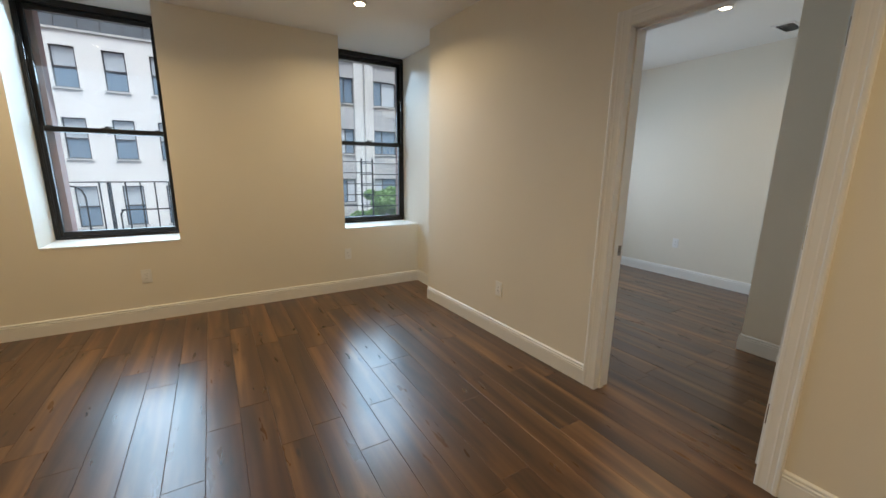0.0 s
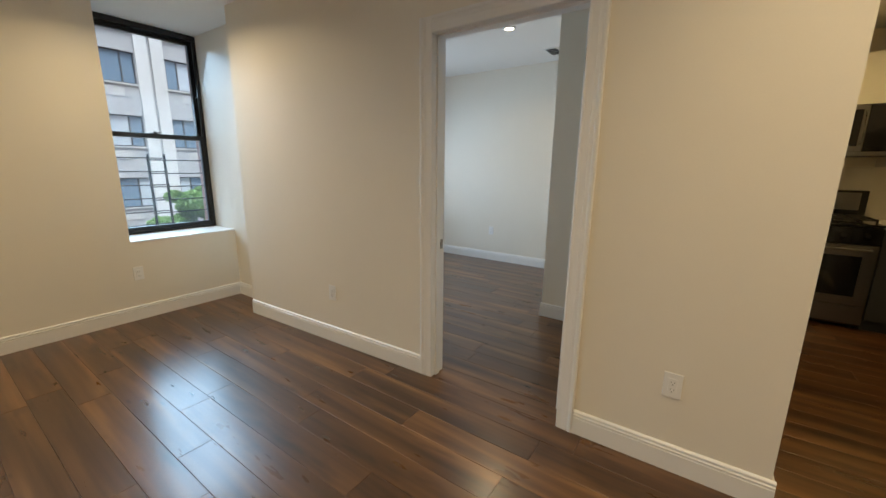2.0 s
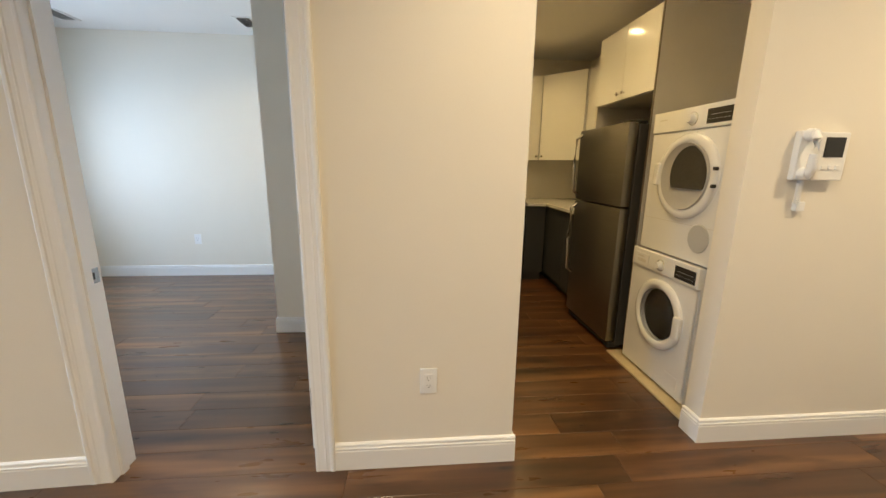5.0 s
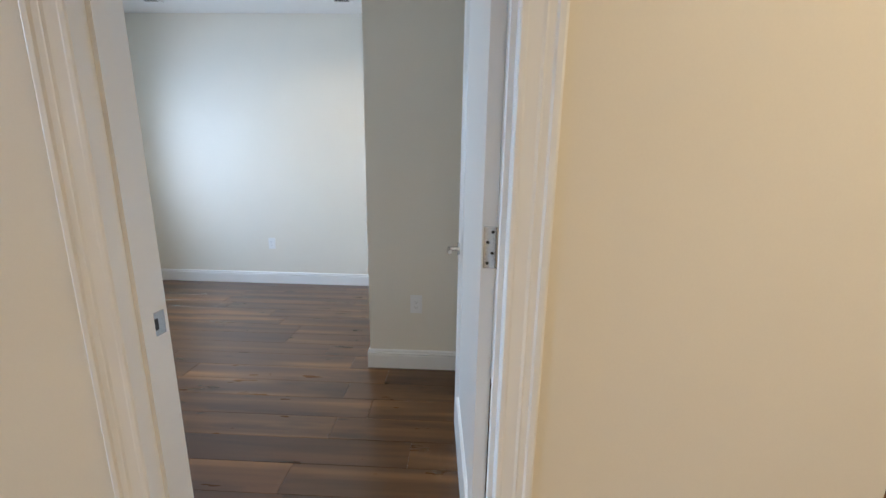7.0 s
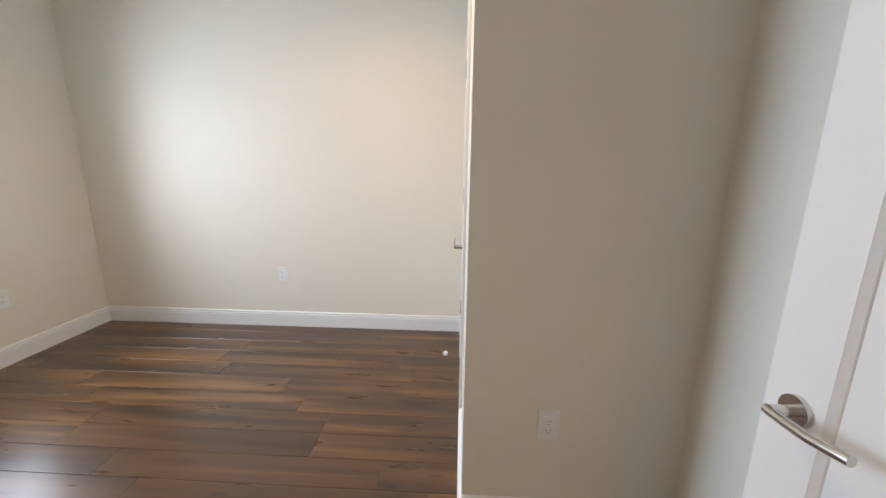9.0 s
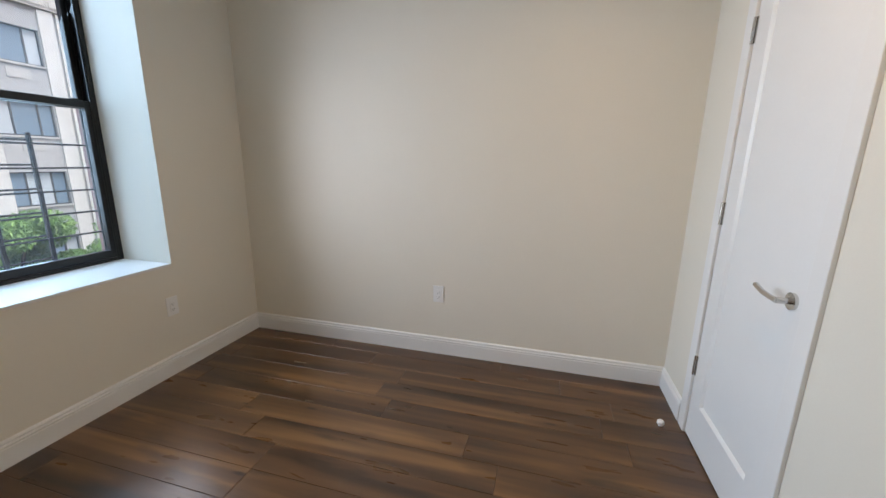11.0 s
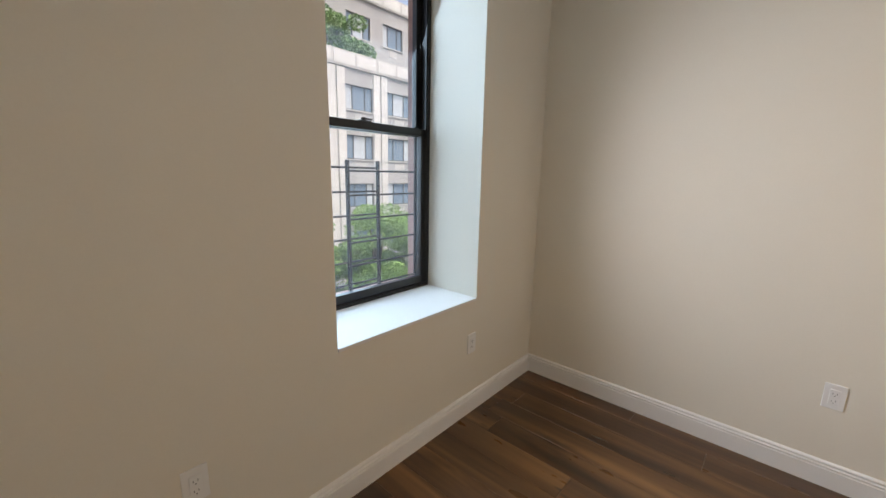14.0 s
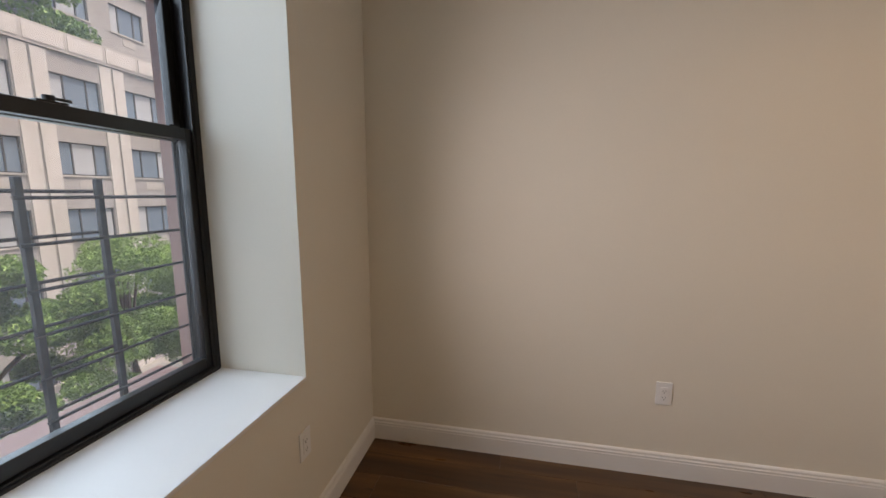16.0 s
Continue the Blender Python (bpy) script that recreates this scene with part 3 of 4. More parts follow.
def hung_window(name, w, y, top, label):
    """A black double-hung window: inner face at y, sash below in front of the one above."""
    x0, x1 = w
    z0 = SILL + 0.016
    win = thing(name, pose(0, 0, 0), label, "window", "double-hung windows", "structure")
    f = 0.022
    d = 0.105
    part("window_frame", boxes((x0, x0 + f, y, y + d, z0, top), (x1 - f, x1, y, y + d, z0, top), (x0 + f, x1 - f, y, y + d, top - 0.045, top), (x0 + f, x1 - f, y, y + d, z0, z0 + 0.018), bevel=0.002), M_BLACK, win)
    track = boxes(*[(a, a + 0.010, y + k, y + k + 0.006, z0 + 0.018, top - 0.045) for a in (x0 + f, x1 - f - 0.010) for k in (0.004, 0.050, 0.096)])
    part("sash_track", track, M_BLACK, win)
    meet = 1.60
    sash(win, "lower_sash", x0 + f + 0.001, x1 - f - 0.001, y + 0.012, y + 0.046, z0 + 0.019, meet + 0.020, 0.045, 0.040, 0.034)
    sash(win, "upper_sash", x0 + f + 0.001, x1 - f - 0.001, y + 0.058, y + 0.092, meet - 0.022, top - 0.046, 0.036, 0.036, 0.034)
    xm = (x0 + x1) / 2
    lk = bmesh.new()
    box(lk, xm - 0.035, xm + 0.035, y + 0.014, y + 0.044, meet + 0.020, meet + 0.026, 0.002)
    tube(lk, (xm, y + 0.03, meet + 0.026), (xm, y + 0.03, meet + 0.040), 0.013, 16)
    box(lk, xm - 0.008, xm + 0.05, y + 0.022, y + 0.034, meet + 0.030, meet + 0.038, 0.002)
    part("sash_lock", lk, M_BLACK, win)
    for sx in (x0 + f + 0.05, x1 - f - 0.09):
        part("tilt_latch", boxes((sx, sx + 0.04, y + 0.016, y + 0.034, meet + 0.020, meet + 0.027), bevel=0.002), M_BLACK, win)
    part("seal_strip", boxes((x0 + 0.01, x1 - 0.01, y - 0.006, y + 0.003, z0 - 0.001, z0 + 0.010), bevel=0.002), M_BLACK, win)
    return win


hung_window("window_1", W1, 4.12, CEIL_L - 0.002, "black double-hung window over a fire escape")
hung_window("window_2", W2, 4.12, CEIL_L - 0.002, "black double-hung window with an outside guard")
hung_window("window_3", W3, 4.193, CEIL_B - 0.002, "black double-hung bedroom window with an outside guard")

# facade outside: brownstone jambs, outer sills
G = 0.018                            # the stone stands back from the frames
fx = boxes((XW - 0.1, W1[0] - G, FL + 0.001, OUT, -7, 13), (W1[1] + G, W2[0] - G, FL + 0.001, OUT, -7, 13), (W2[1] + G, W3[0] - G, FB + 0.001, OUT, -7, 13),
           (W3[1] + G, 14, FB + 0.001, OUT, -7, 13), (-12, XW - 0.1, FL + 0.001, OUT, -7, 13))
for w, y in ((W1, FL), (W2, FL), (W3, FB)):
    box(fx, w[0] - G, w[1] + G, y + 0.001, OUT, -7, SILL - 0.07)
    box(fx, w[0] - G, w[1] + G, y + 0.001, OUT, CEIL_L - 0.02, 13)
box(fx, W1[0] - G, W1[0] + 0.085, FL + 0.03, OUT - 0.001, SILL - 0.011, CEIL_L - 0.021)
structure("facade", fx, M_BROWNSTONE, "own painted brownstone front around the windows", "facade")
for w, y in ((W1, 4.226), (W2, 4.226), (W3, 4.299)):
    structure("outer_sill", boxes((w[0] - G + 0.001, w[1] + G - 0.001, y, OUT + 0.12, SILL - 0.069, SILL - 0.012), bevel=0.006), M_BROWNSTONE, "brownstone outer window sill", "sill")


def guard(w, y, posts, label):
    g = thing("window_guard", pose(0, y, 0), label, "window guard", "window guards")
    for p in posts:
        part("post", boxes((p - 0.009, p + 0.009, -0.009, 0.009, SILL + 0.0, 1.435), bevel=0.002), M_GUARD, g)
    for k in range(6):
        z = SILL + 0.06 + k * 0.131
        part("bar", tube(bmesh.new(), (w[0] - 0.02, 0.012, z + 0.006), (posts[1] + 0.02, 0.012, z + 0.006), 0.0055, 8), M_GUARD, g)
        part("bar", tube(bmesh.new(), (posts[0] - 0.02, -0.012, z - 0.012), (w[1] + 0.02, -0.012, z - 0.012), 0.0055, 8), M_GUARD, g)
    return g


guard(W2, 4.30, (1.56, 1.70), "dark steel window guard with two posts and thin bars")
guard(W3, 4.365, (3.905, 4.11), "dark steel bedroom window guard with two posts")

# ---- recessed lamps, vents, outlets ----


def recessed_light(x, y, z, label="round recessed ceiling light, switched on; some added out of view", power=LAMP_POWER, color=LAMP_COLOR):
    t = thing("recessed_light", pose(x, y, z), label, "ceiling light", "recessed ceiling lights")
    part("trim_ring", lathe(bmesh.new(), [(0.040, -0.004), (0.043, -0.009), (0.058, -0.006), (0.061, 0.0), (0.040, 0.0), (0.040, -0.004)]), M_PLASTIC, t, "white trim ring", True)
    part("lens", lathe(bmesh.new(), [(0, -0.0035), (0.0395, -0.0035), (0.0395, -0.001), (0, -0.001)]), M_LED, t, "glowing warm lens")
    data = bpy.data.lights.new("downlight", "AREA")
    data.shape, data.size, data.energy, data.color = "DISK", 0.076, power, color
    data.spread = radians(152)
    lamp = new("downlight", data)
    lamp.location = (x, y, z - 0.006)
    return t


recessed_light(1.10, 2.90, CEIL_L, power=4.4)
# the next two are unseen, added to brighten the living room
recessed_light(-0.95, 2.90, CEIL_L)
recessed_light(-0.95, 0.20, CEIL_L)
# also unseen: an added lamp that lifts the walls near the doorway
recessed_light(1.05, -0.70, CEIL_L, power=5.4)
recessed_light(1.05, -2.50, CEIL_L, power=6.0)
recessed_light(3.68, 1.51, CEIL_B, power=3.2)
recessed_light(4.20, -1.06, CEIL_L, power=2.6, color=(1.0, 0.66, 0.23))
recessed_light(2.75, -1.06, CEIL_L, power=2.2, color=(1.0, 0.66, 0.23))


def vent(x, y, z):
    v = thing("ceiling_vent", pose(x, y, z), "white slotted ceiling air vent", "vent", "ceiling vents")
    a, b = 0.15, 0.085
    part("frame", boxes((-a, a, -b, -b + 0.022, -0.008, 0), (-a, a, b - 0.022, b, -0.008, 0), (-a, -a + 0.022, -b + 0.022, b - 0.022, -0.008, 0), (a - 0.022, a, -b + 0.022, b - 0.022, -0.008, 0), bevel=0.002), M_PLASTIC, v)
    # no real opening: a dark sheet gives the duct's shade behind the slats
    part("backing", boxes((-a + 0.02, a - 0.02, -b + 0.02, b - 0.02, -0.0015, -0.0005)), M_SLOT, v, "dark sheet for the shade inside the duct")
    for k in range(7):
        bm = boxes((-a + 0.022, a - 0.022, -0.007, 0.007, -0.0006, 0.0006))
        bm.transform(pose(0, -b + 0.032 + k * 0.0177, -0.006, 38, 0, 0))
        part("slat", bm, M_PLASTIC, v)
    return v


vent(4.62, 1.40, CEIL_B)
vent(4.62, 3.08, CEIL_B)

outlet_proto = None


def outlet(m, label="white duplex outlet in a screwless plate on the wall"):
    """A wall outlet; the plate's back lies in the local plane y = 0, facing -y."""
    global outlet_proto
    if outlet_proto is None:
        o = thing("outlet", m, label, "outlet", "wall outlets")
        part("plate", boxes((-0.036, 0.036, -0.006, 0, -0.058, 0.058), bevel=0.0025), M_PLASTIC, o)
        r = part("receptacle", boxes((-0.0167, 0.0167, -0.0085, -0.005, -0.0335, 0.0335), bevel=0.0012), M_PLASTIC, o)
        for zz in (0.016, -0.018):
            for xx in (-0.0063, 0.0063):
                part("slot", boxes((xx - 0.0009, xx + 0.0009, -0.0092, -0.0084, zz - 0.0036, zz + 0.0036)), M_SOCKET, r)
            part("ground_hole", tube(bmesh.new(), (0, -0.0084, zz - 0.010), (0, -0.0092, zz - 0.010), 0.0021, 10), M_SOCKET, r)
        for zz in (0.048, -0.048):
            part("screw", tube(bmesh.new(), (0, -0.0058, zz), (0, -0.0066, zz), 0.003, 12), M_PLASTIC, o)
        outlet_proto = o
        return o
    return tagged(copy_thing(outlet_proto, m), label)


outlet(pose(-0.562, YN, 0.395))
outlet(pose(1.184, YN, 0.41))
outlet(pose(XP - 0.0345, 2.0, 0.398, 0, 0, -88.1))
outlet(pose(XP, -0.224, 0.413, 0, 0, -90))
outlet(pose(XE, 2.315, 0.436, 0, 0, -90))
outlet(pose(XC, 0.604, 0.43, 0, 0, -90))
outlet(pose(4.326, YB, 0.43))
outlet(pose(2.955, YB, 0.427))

stop = thing("door_stop", pose(4.595, 1.005, 0), "small white and brass floor door stop", "door stop")
part("base", lathe(bmesh.new(), [(0, 0), (0.013, 0), (0.013, 0.006), (0.010, 0.010), (0, 0.010)], seg=20), M_CHROME, stop, "brass-coloured base", True)
part("bumper", lathe(bmesh.new(), [(0, 0.010), (0.014, 0.010), (0.017, 0.016), (0.017, 0.026), (0.012, 0.033), (0, 0.035)], seg=24), M_PLASTIC, stop, "white rubber bumper", True)

# ---- wall intercom on the stub wall ----
ic = thing("intercom", pose(1.95, -1.785, 1.37, 0, 0, -90), "white wall intercom with handset and coiled cord", "intercom")
part("cradle", boxes((-0.045, 0.035, -0.028, 0, -0.105, 0.095), bevel=0.006), M_PLASTIC, ic)
hs = bmesh.new()
pipe(hs, [(-0.01, -0.045, 0.085), (-0.01, -0.062, 0.06), (-0.01, -0.066, 0.0), (-0.01, -0.062, -0.06), (-0.01, -0.045, -0.085)], 0.017, 14)
for zz in (0.078, -0.078):
    tube(hs, (-0.01, -0.028, zz), (-0.01, -0.056, zz), 0.026, 20, 0.022)
part("handset", hs, M_PLASTIC, ic, "white curved handset", True)
part("panel", boxes((0.038, 0.17, -0.035, 0, -0.105, 0.09), bevel=0.006), M_PLASTIC, ic)
part("screen", boxes((0.062, 0.15, -0.0375, -0.034, -0.01, 0.07), bevel=0.001), M_SCREEN, ic, "dark unlit screen")
for k in range(3):
    part("button", boxes((0.062 + k * 0.032, 0.084 + k * 0.032, -0.0385, -0.034, -0.06, -0.042), bevel=0.002), M_PLASTIC, ic)
coil = [(0.004 + 0.011 * math.cos(k * 0.9), -0.018 + 0.009 * math.sin(k * 0.9), -0.105 - 0.0011 * k) for k in range(90)]
part("cord", pipe(bmesh.new(), coil, 0.0028, 6), M_PLASTIC, ic, "white coiled cord", True)
part("jack", boxes((0.005, 0.045, -0.022, 0, -0.235, -0.195), bevel=0.003), M_PLASTIC, ic)

# ---- laundry: washer and dryer stack ----


def holed_panel(x0, x1, z0, z1, cx, cz, r, thick):
    """A flat front sheet with a round hole; its face at y = 0."""
    bm = bmesh.new()
    seg = 64
    rings = []
    for y in (0.0, -thick):
        inner, outer = [], []
        for k in range(seg):
            c, s = math.cos(k * math.tau / seg), math.sin(k * math.tau / seg)
            inner.append(bm.verts.new((cx + c * r, y, cz + s * r)))
            reach = min(((x1 - cx) / c if c > 1e-6 else (x0 - cx) / c if c < -1e-6 else 9), ((z1 - cz) / s if s > 1e-6 else (z0 - cz) / s if s < -1e-6 else 9))
            outer.append(bm.verts.new((cx + c * reach, y, cz + s * reach)))
        corners = [bm.verts.new((x, y, z)) for x, z in ((x1, z1), (x0, z1), (x0, z0), (x1, z0))]
        for k in range(seg):
            k2 = (k + 1) % seg
            p, q = outer[k].co, outer[k2].co
            ring = [inner[k], outer[k], outer[k2], inner[k2]]
            if abs(p.x - q.x) > 1e-5 and abs(p.z - q.z) > 1e-5:
                near = min(corners, key=lambda v: (v.co - p).length + (v.co - q).length)
                ring.insert(2, near)
            bm.faces.new(ring)
        rings.append((inner, outer))
    for k in range(seg):
        k2 = (k + 1) % seg
        bm.faces.new((rings[0][0][k], rings[0][0][k2], rings[1][0][k2], rings[1][0][k]))
    return bm


def machine(name, z0, height, label, washer):
    """A front loader, front towards +y. Local x runs across, the front plane at y = 0."""
    w, dp = 0.592, 0.60
    t = thing(name, pose(2.495, -1.637, z0) if washer else pose(2.476, -1.656, z0), label, "washing machine" if washer else "tumble dryer", "laundry stack")
    foot = 0.014 if washer else 0.0
    bar = 0.118
    a, b, c, d = -w / 2, w / 2, foot, height - 0.006
    if washer:
        part("body", boxes((a, a + 0.012, -dp, -0.012, c, d), (b - 0.012, b, -dp, -0.012, c, d), (a + 0.012, b - 0.012, -dp, -0.012, d - 0.012, d), (a + 0.012, b - 0.012, -dp, -0.012, c, c + 0.012), (a + 0.012, b - 0.012, -dp, -dp + 0.012, c + 0.012, d - 0.012)), M_ENAMEL, t)
        part("front_panel", holed_panel(a + 0.001, b - 0.001, foot + 0.004, height - bar - 0.003, -0.015, 0.435, 0.152, 0.013), M_ENAMEL, t)
    else:
        part("body", boxes((a, b, -dp, -0.012, c, d), bevel=0.006), M_ENAMEL, t)
        part("front_panel", boxes((a + 0.001, b - 0.001, -0.013, 0.0, foot + 0.004, height - bar - 0.003), bevel=0.005), M_ENAMEL, t)
    part("control_panel", boxes((-w / 2, w / 2, -0.02, 0.008, height - bar, height), bevel=0.008), M_ENAMEL, t)
    zc = height - bar / 2 - 0.004
    dx = 0.0 if washer else -0.024
    part("display", boxes((-0.275 + dx, -0.115 + dx, 0.007, 0.0095, zc - 0.036, zc + 0.036), bevel=0.001), M_CHARCOAL, t, "glossy black display")
    bars = bmesh.new()
    for k in range(6):
        box(bars, dx - 0.262 + k * 0.024, dx - 0.248 + k * 0.024, 0.0094, 0.0101, zc - 0.016, zc - 0.0145)
    box(bars, dx - 0.262, dx - 0.14, 0.0094, 0.0101, zc + 0.006, zc + 0.0075)
    part("marking", bars, M_GRILLE, t, "pale printed bars")
    kx = 0.010 if washer else -0.040
    knob = bmesh.new()
    lathe(knob, [(0, 0.030), (0.019, 0.030), (0.022, 0.026), (0.024, 0.006), (0.031, 0.004), (0.031, 0.0), (0, 0.0)], pose(kx, 0.007, zc, -90, 0, 0), 36)
    kb = part("knob", knob, M_ENAMEL, t, "white dial with a chrome ring", True)
    part("knob_ring", lathe(bmesh.new(), [(0.031, 0.004), (0.034, 0.003), (0.035, 0.0), (0.031, 0.0), (0.031, 0.004)], pose(kx, 0.007, zc, -90, 0, 0), 36), M_CHROME, kb)
    if washer:
        part("detergent_drawer", boxes((0.125, 0.275, 0.004, 0.0105, zc - 0.042, zc + 0.036), bevel=0.003), M_ENAMEL, t)
        part("drawer_grip", boxes((0.15, 0.235, 0.0100, 0.0115, zc - 0.02, zc + 0.0), bevel=0.002), M_PANEL, t, "grey recessed drawer grip")
    part("badge", boxes((0.17, 0.235, 0.0075, 0.0108 if washer else 0.0088, zc + 0.012, zc + 0.02)), M_PANEL, t, "plain grey badge")
    cx, cz = (-0.015, 0.435) if washer else (-0.044, 0.455)
    R = 0.212 if washer else 0.230
    ri = 0.160 if washer else 0.178
    ring = [(R, 0.0), (R, 0.010), (R - 0.003, 0.015), (R - 0.010, 0.019), (ri + 0.024, 0.023), (ri + 0.008, 0.020), (ri, 0.012), (ri, 0.0)]
    dr = part("door_ring", lathe(bmesh.new(), ring + [ring[0]], pose(cx, 0.0, cz, -90, 0, 0), 64), M_ENAMEL, t, "white round door ring", True)
    if washer:
        tub = bmesh.new()
        lathe(tub, [(0, -0.30), (ri + 0.05, -0.29), (ri + 0.06, -0.05), (ri + 0.002, -0.02), (ri - 0.001, 0.002)], pose(cx, 0.0, cz, -90, 0, 0), 48)
        for q in range(3):
            ang = q * math.tau / 3 + 0.5
            tube(tub, (cx + 0.17 * math.cos(ang), -0.06, cz + 0.17 * math.sin(ang)), (cx + 0.17 * math.cos(ang), -0.27, cz + 0.17 * math.sin(ang)), 0.028, 10)
        part("drum", tub, M_CHROME, dr, "dim stainless drum", True)
        part("door_glass", lathe(bmesh.new(), [(0, -0.055), (0.06, -0.05), (0.105, -0.03), (ri - 0.002, 0.010), (ri - 0.002, 0.014), (0.1, -0.026), (0.06, -0.046), (0, -0.051)], pose(cx, 0.0, cz, -90, 0, 0), 48), M_TUB, dr, "domed dark porthole glass", True)
        part("door_grip", boxes((cx - R - 0.006, cx - R + 0.05, 0.010, 0.030, cz - 0.075, cz + 0.055), bevel=0.012), M_ENAMEL, dr)
        part("filter_flap", boxes((-0.245, -0.135, -0.001, 0.0015, 0.045, 0.135), bevel=0.001), M_ENAMEL, t)
    else:
        back = bmesh.new()
        lathe(back, [(0, 0.012), (ri * 0.7, 0.013), (ri * 0.9, 0.017), (ri, 0.027), (ri + 0.004, 0.010), (0, 0.004)], pose(cx, 0.0, cz, -90, 0, 0), 48)
        part("door_plate", back, M_DISH, dr, "pale grey dished door plate", True)
        win = bmesh.new()
        lathe(win, [(0, 0.0), (0.140, 0.0), (0.150, 0.002), (0.150, 0.008), (0.140, 0.005), (0, 0.003)], None, 48)
        for v in win.verts:
            v.co.y = max(v.co.y, -0.075) if v.co.y < 0 else v.co.y
        win.transform(pose(cx - 0.034, 0.0145, cz + 0.012, -90, 0, 0) @ Matrix.Diagonal((0.93, 1.0, 1, 1)) @ pose(0, 0, 0, 0, 0, 180))
        part("door_window", win, M_SMOKE, dr, "smoked dark door window", True)
        part("door_grip", boxes((cx + R - 0.03, cx + R + 0.012, 0.010, 0.036, cz - 0.055, cz + 0.075), bevel=0.010), M_ENAMEL, dr)
        for zz in (0.045, -0.04):
            part("door_hinge", boxes((cx - R - 0.004, cx - R + 0.016, 0.016, 0.034, cz + zz - 0.009, cz + zz + 0.009), bevel=0.003), M_SLOT, dr, "small dark hinge block")
        part("filter_cover", lathe(bmesh.new(), [(0, 0.004), (0.072, 0.004), (0.076, 0.0), (0, 0.0)], pose(-0.195, 0.0, 0.138, -90, 0, 0), 40), M_GRILLE, t, "round slotted heat-exchanger cover", True)
        part("base_seam", boxes((-0.285, 0.285, -0.0005, 0.001, 0.198, 0.2005)), M_PANEL, t)
    if washer:
        for sx in (-0.25, 0.25):
            for yy in (-0.06, -0.54):
                part("foot", tube(bmesh.new(), (sx, yy, 0.0), (sx, yy, 0.016), 0.02, 14), M_SLOT, t)
    return t


structure("washer_plinth", boxes((2.061, 2.875, -2.36, -1.568, 0.0, 0.012), bevel=0.002), M_PAN, "raw pale plywood strip under the washer", "plinth")
machine("washing_machine", 0.012, 0.795, "white front-loading washing machine under the dryer", True)
machine("tumble_dryer", 0.809, 0.82, "white tumble dryer stacked on the washing machine", False)

# ---- kitchen ----
end_panel = thing("tall_end_panel", pose(2.846, -1.69, 0), "tall grey end panel between laundry and fridge", "panel")
part("board", boxes((-0.009, 0.009, -0.67, 0.016, 0.10, 2.285)), M_PANEL, end_panel)
part("edge_band", boxes((-0.009, 0.009, 0.016, 0.018, 0.10, 2.285)), M_BAND, end_panel, "dark brown edge band")
part("foot_block", boxes((-0.009, 0.009, -0.66, 0.0, 0.0, 0.10)), M_PANEL, end_panel)


far_panel = thing("tall_end_panel", pose(3.634, -1.66, 0), "grey end panel between fridge and base cabinets", "panel")
part("board", boxes((-0.013, 0.013, -0.69, -0.03, 0.10, 2.285)), M_PANEL, far_panel)
part("foot_block", boxes((-0.013, 0.013, -0.68, -0.06, 0.0, 0.10)), M_PANEL, far_panel)


def cabinet(name, m, w, d, h, doors, body_mat, door_mat, label, knob_low=True, knobs=True, kick=0.0):
    """A cabinet unit with its front at local y = 0 towards +y, from x = 0 to w."""
    c = thing(name, m, label, "cabinet")
    part("carcass", boxes((0, w, -d, -0.021, kick, h), bevel=0.001), body_mat, c)
    if kick:
        part("kickboard", boxes((0.002, w - 0.002, -d, -0.07, 0, kick)), M_CABDARK, c)
    dw = w / doors
    for k in range(doors):
        dd = part("door", boxes((k * dw + 0.0015, (k + 1) * dw - 0.0015, -0.02, 0.0, kick + 0.002, h - 0.002), bevel=0.0015), door_mat, c)
        if knobs:
            kx = (k + 1) * dw - 0.035 if (k % 2 == 0 and doors > 1) else k * dw + 0.035
            kz = 0.045 if knob_low else h - 0.05
            kn = lathe(bmesh.new(), [(0, 0.026), (0.011, 0.025), (0.013, 0.020), (0.006, 0.012), (0.006, 0.0), (0, 0.0)], pose(kx, 0, kz, -90, 0, 0), 18)
            part("knob", kn, M_CHROME, dd, "small nickel knob", True)
    return c


cabinet("wall_cabinet", pose(2.857, -1.672, 1.785), 0.76, 0.686, 0.50, 2, M_PANEL, M_CAB, "white two-door cabinet above the fridge")
cabinet("wall_cabinet", pose(3.69, -2.03, 1.38), 0.87, 0.32, 0.93, 2, M_CAB, M_CAB, "white wall cabinet over the counter")
corner = thing("wall_cabinet", pose(4.565, -2.025, 1.38), "white diagonal corner wall cabinet", "cabinet")
dg = bmesh.new()
foot = [(0, 0), (0.355, 0.36), (0.70, 0.36), (0.70, -0.33), (0, -0.33)]
lo, hi = [dg.verts.new((x, y, 0.0)) for x, y in foot], [dg.verts.new((x, y, 0.93)) for x, y in foot]
dg.faces.new(lo), dg.faces.new(hi)
for k in range(5):
    dg.faces.new((lo[k], lo[(k + 1) % 5], hi[(k + 1) % 5], hi[k]))
part("carcass", dg, M_CAB, corner)
dd = part("door", boxes((0.006, 0.498, 0.001, 0.02, 0.002, 0.928), bevel=0.0015), M_CAB, corner)
dd.matrix_local = pose(0, 0, 0, 0, 0, 45.4)
part("knob", lathe(bmesh.new(), [(0, 0.026), (0.011, 0.025), (0.013, 0.020), (0.006, 0.012), (0.006, 0.0), (0, 0.0)], pose(0.46, 0.02, 0.045, -90, 0, 0), 18), M_CHROME, dd, "small nickel knob", True)
cabinet("wall_cabinet", pose(4.92, -1.655, 1.38, 0, 0, 90), 0.20, 0.355, 0.93, 1, M_CAB, M_CAB, "narrow white wall cabinet beside the microwave")
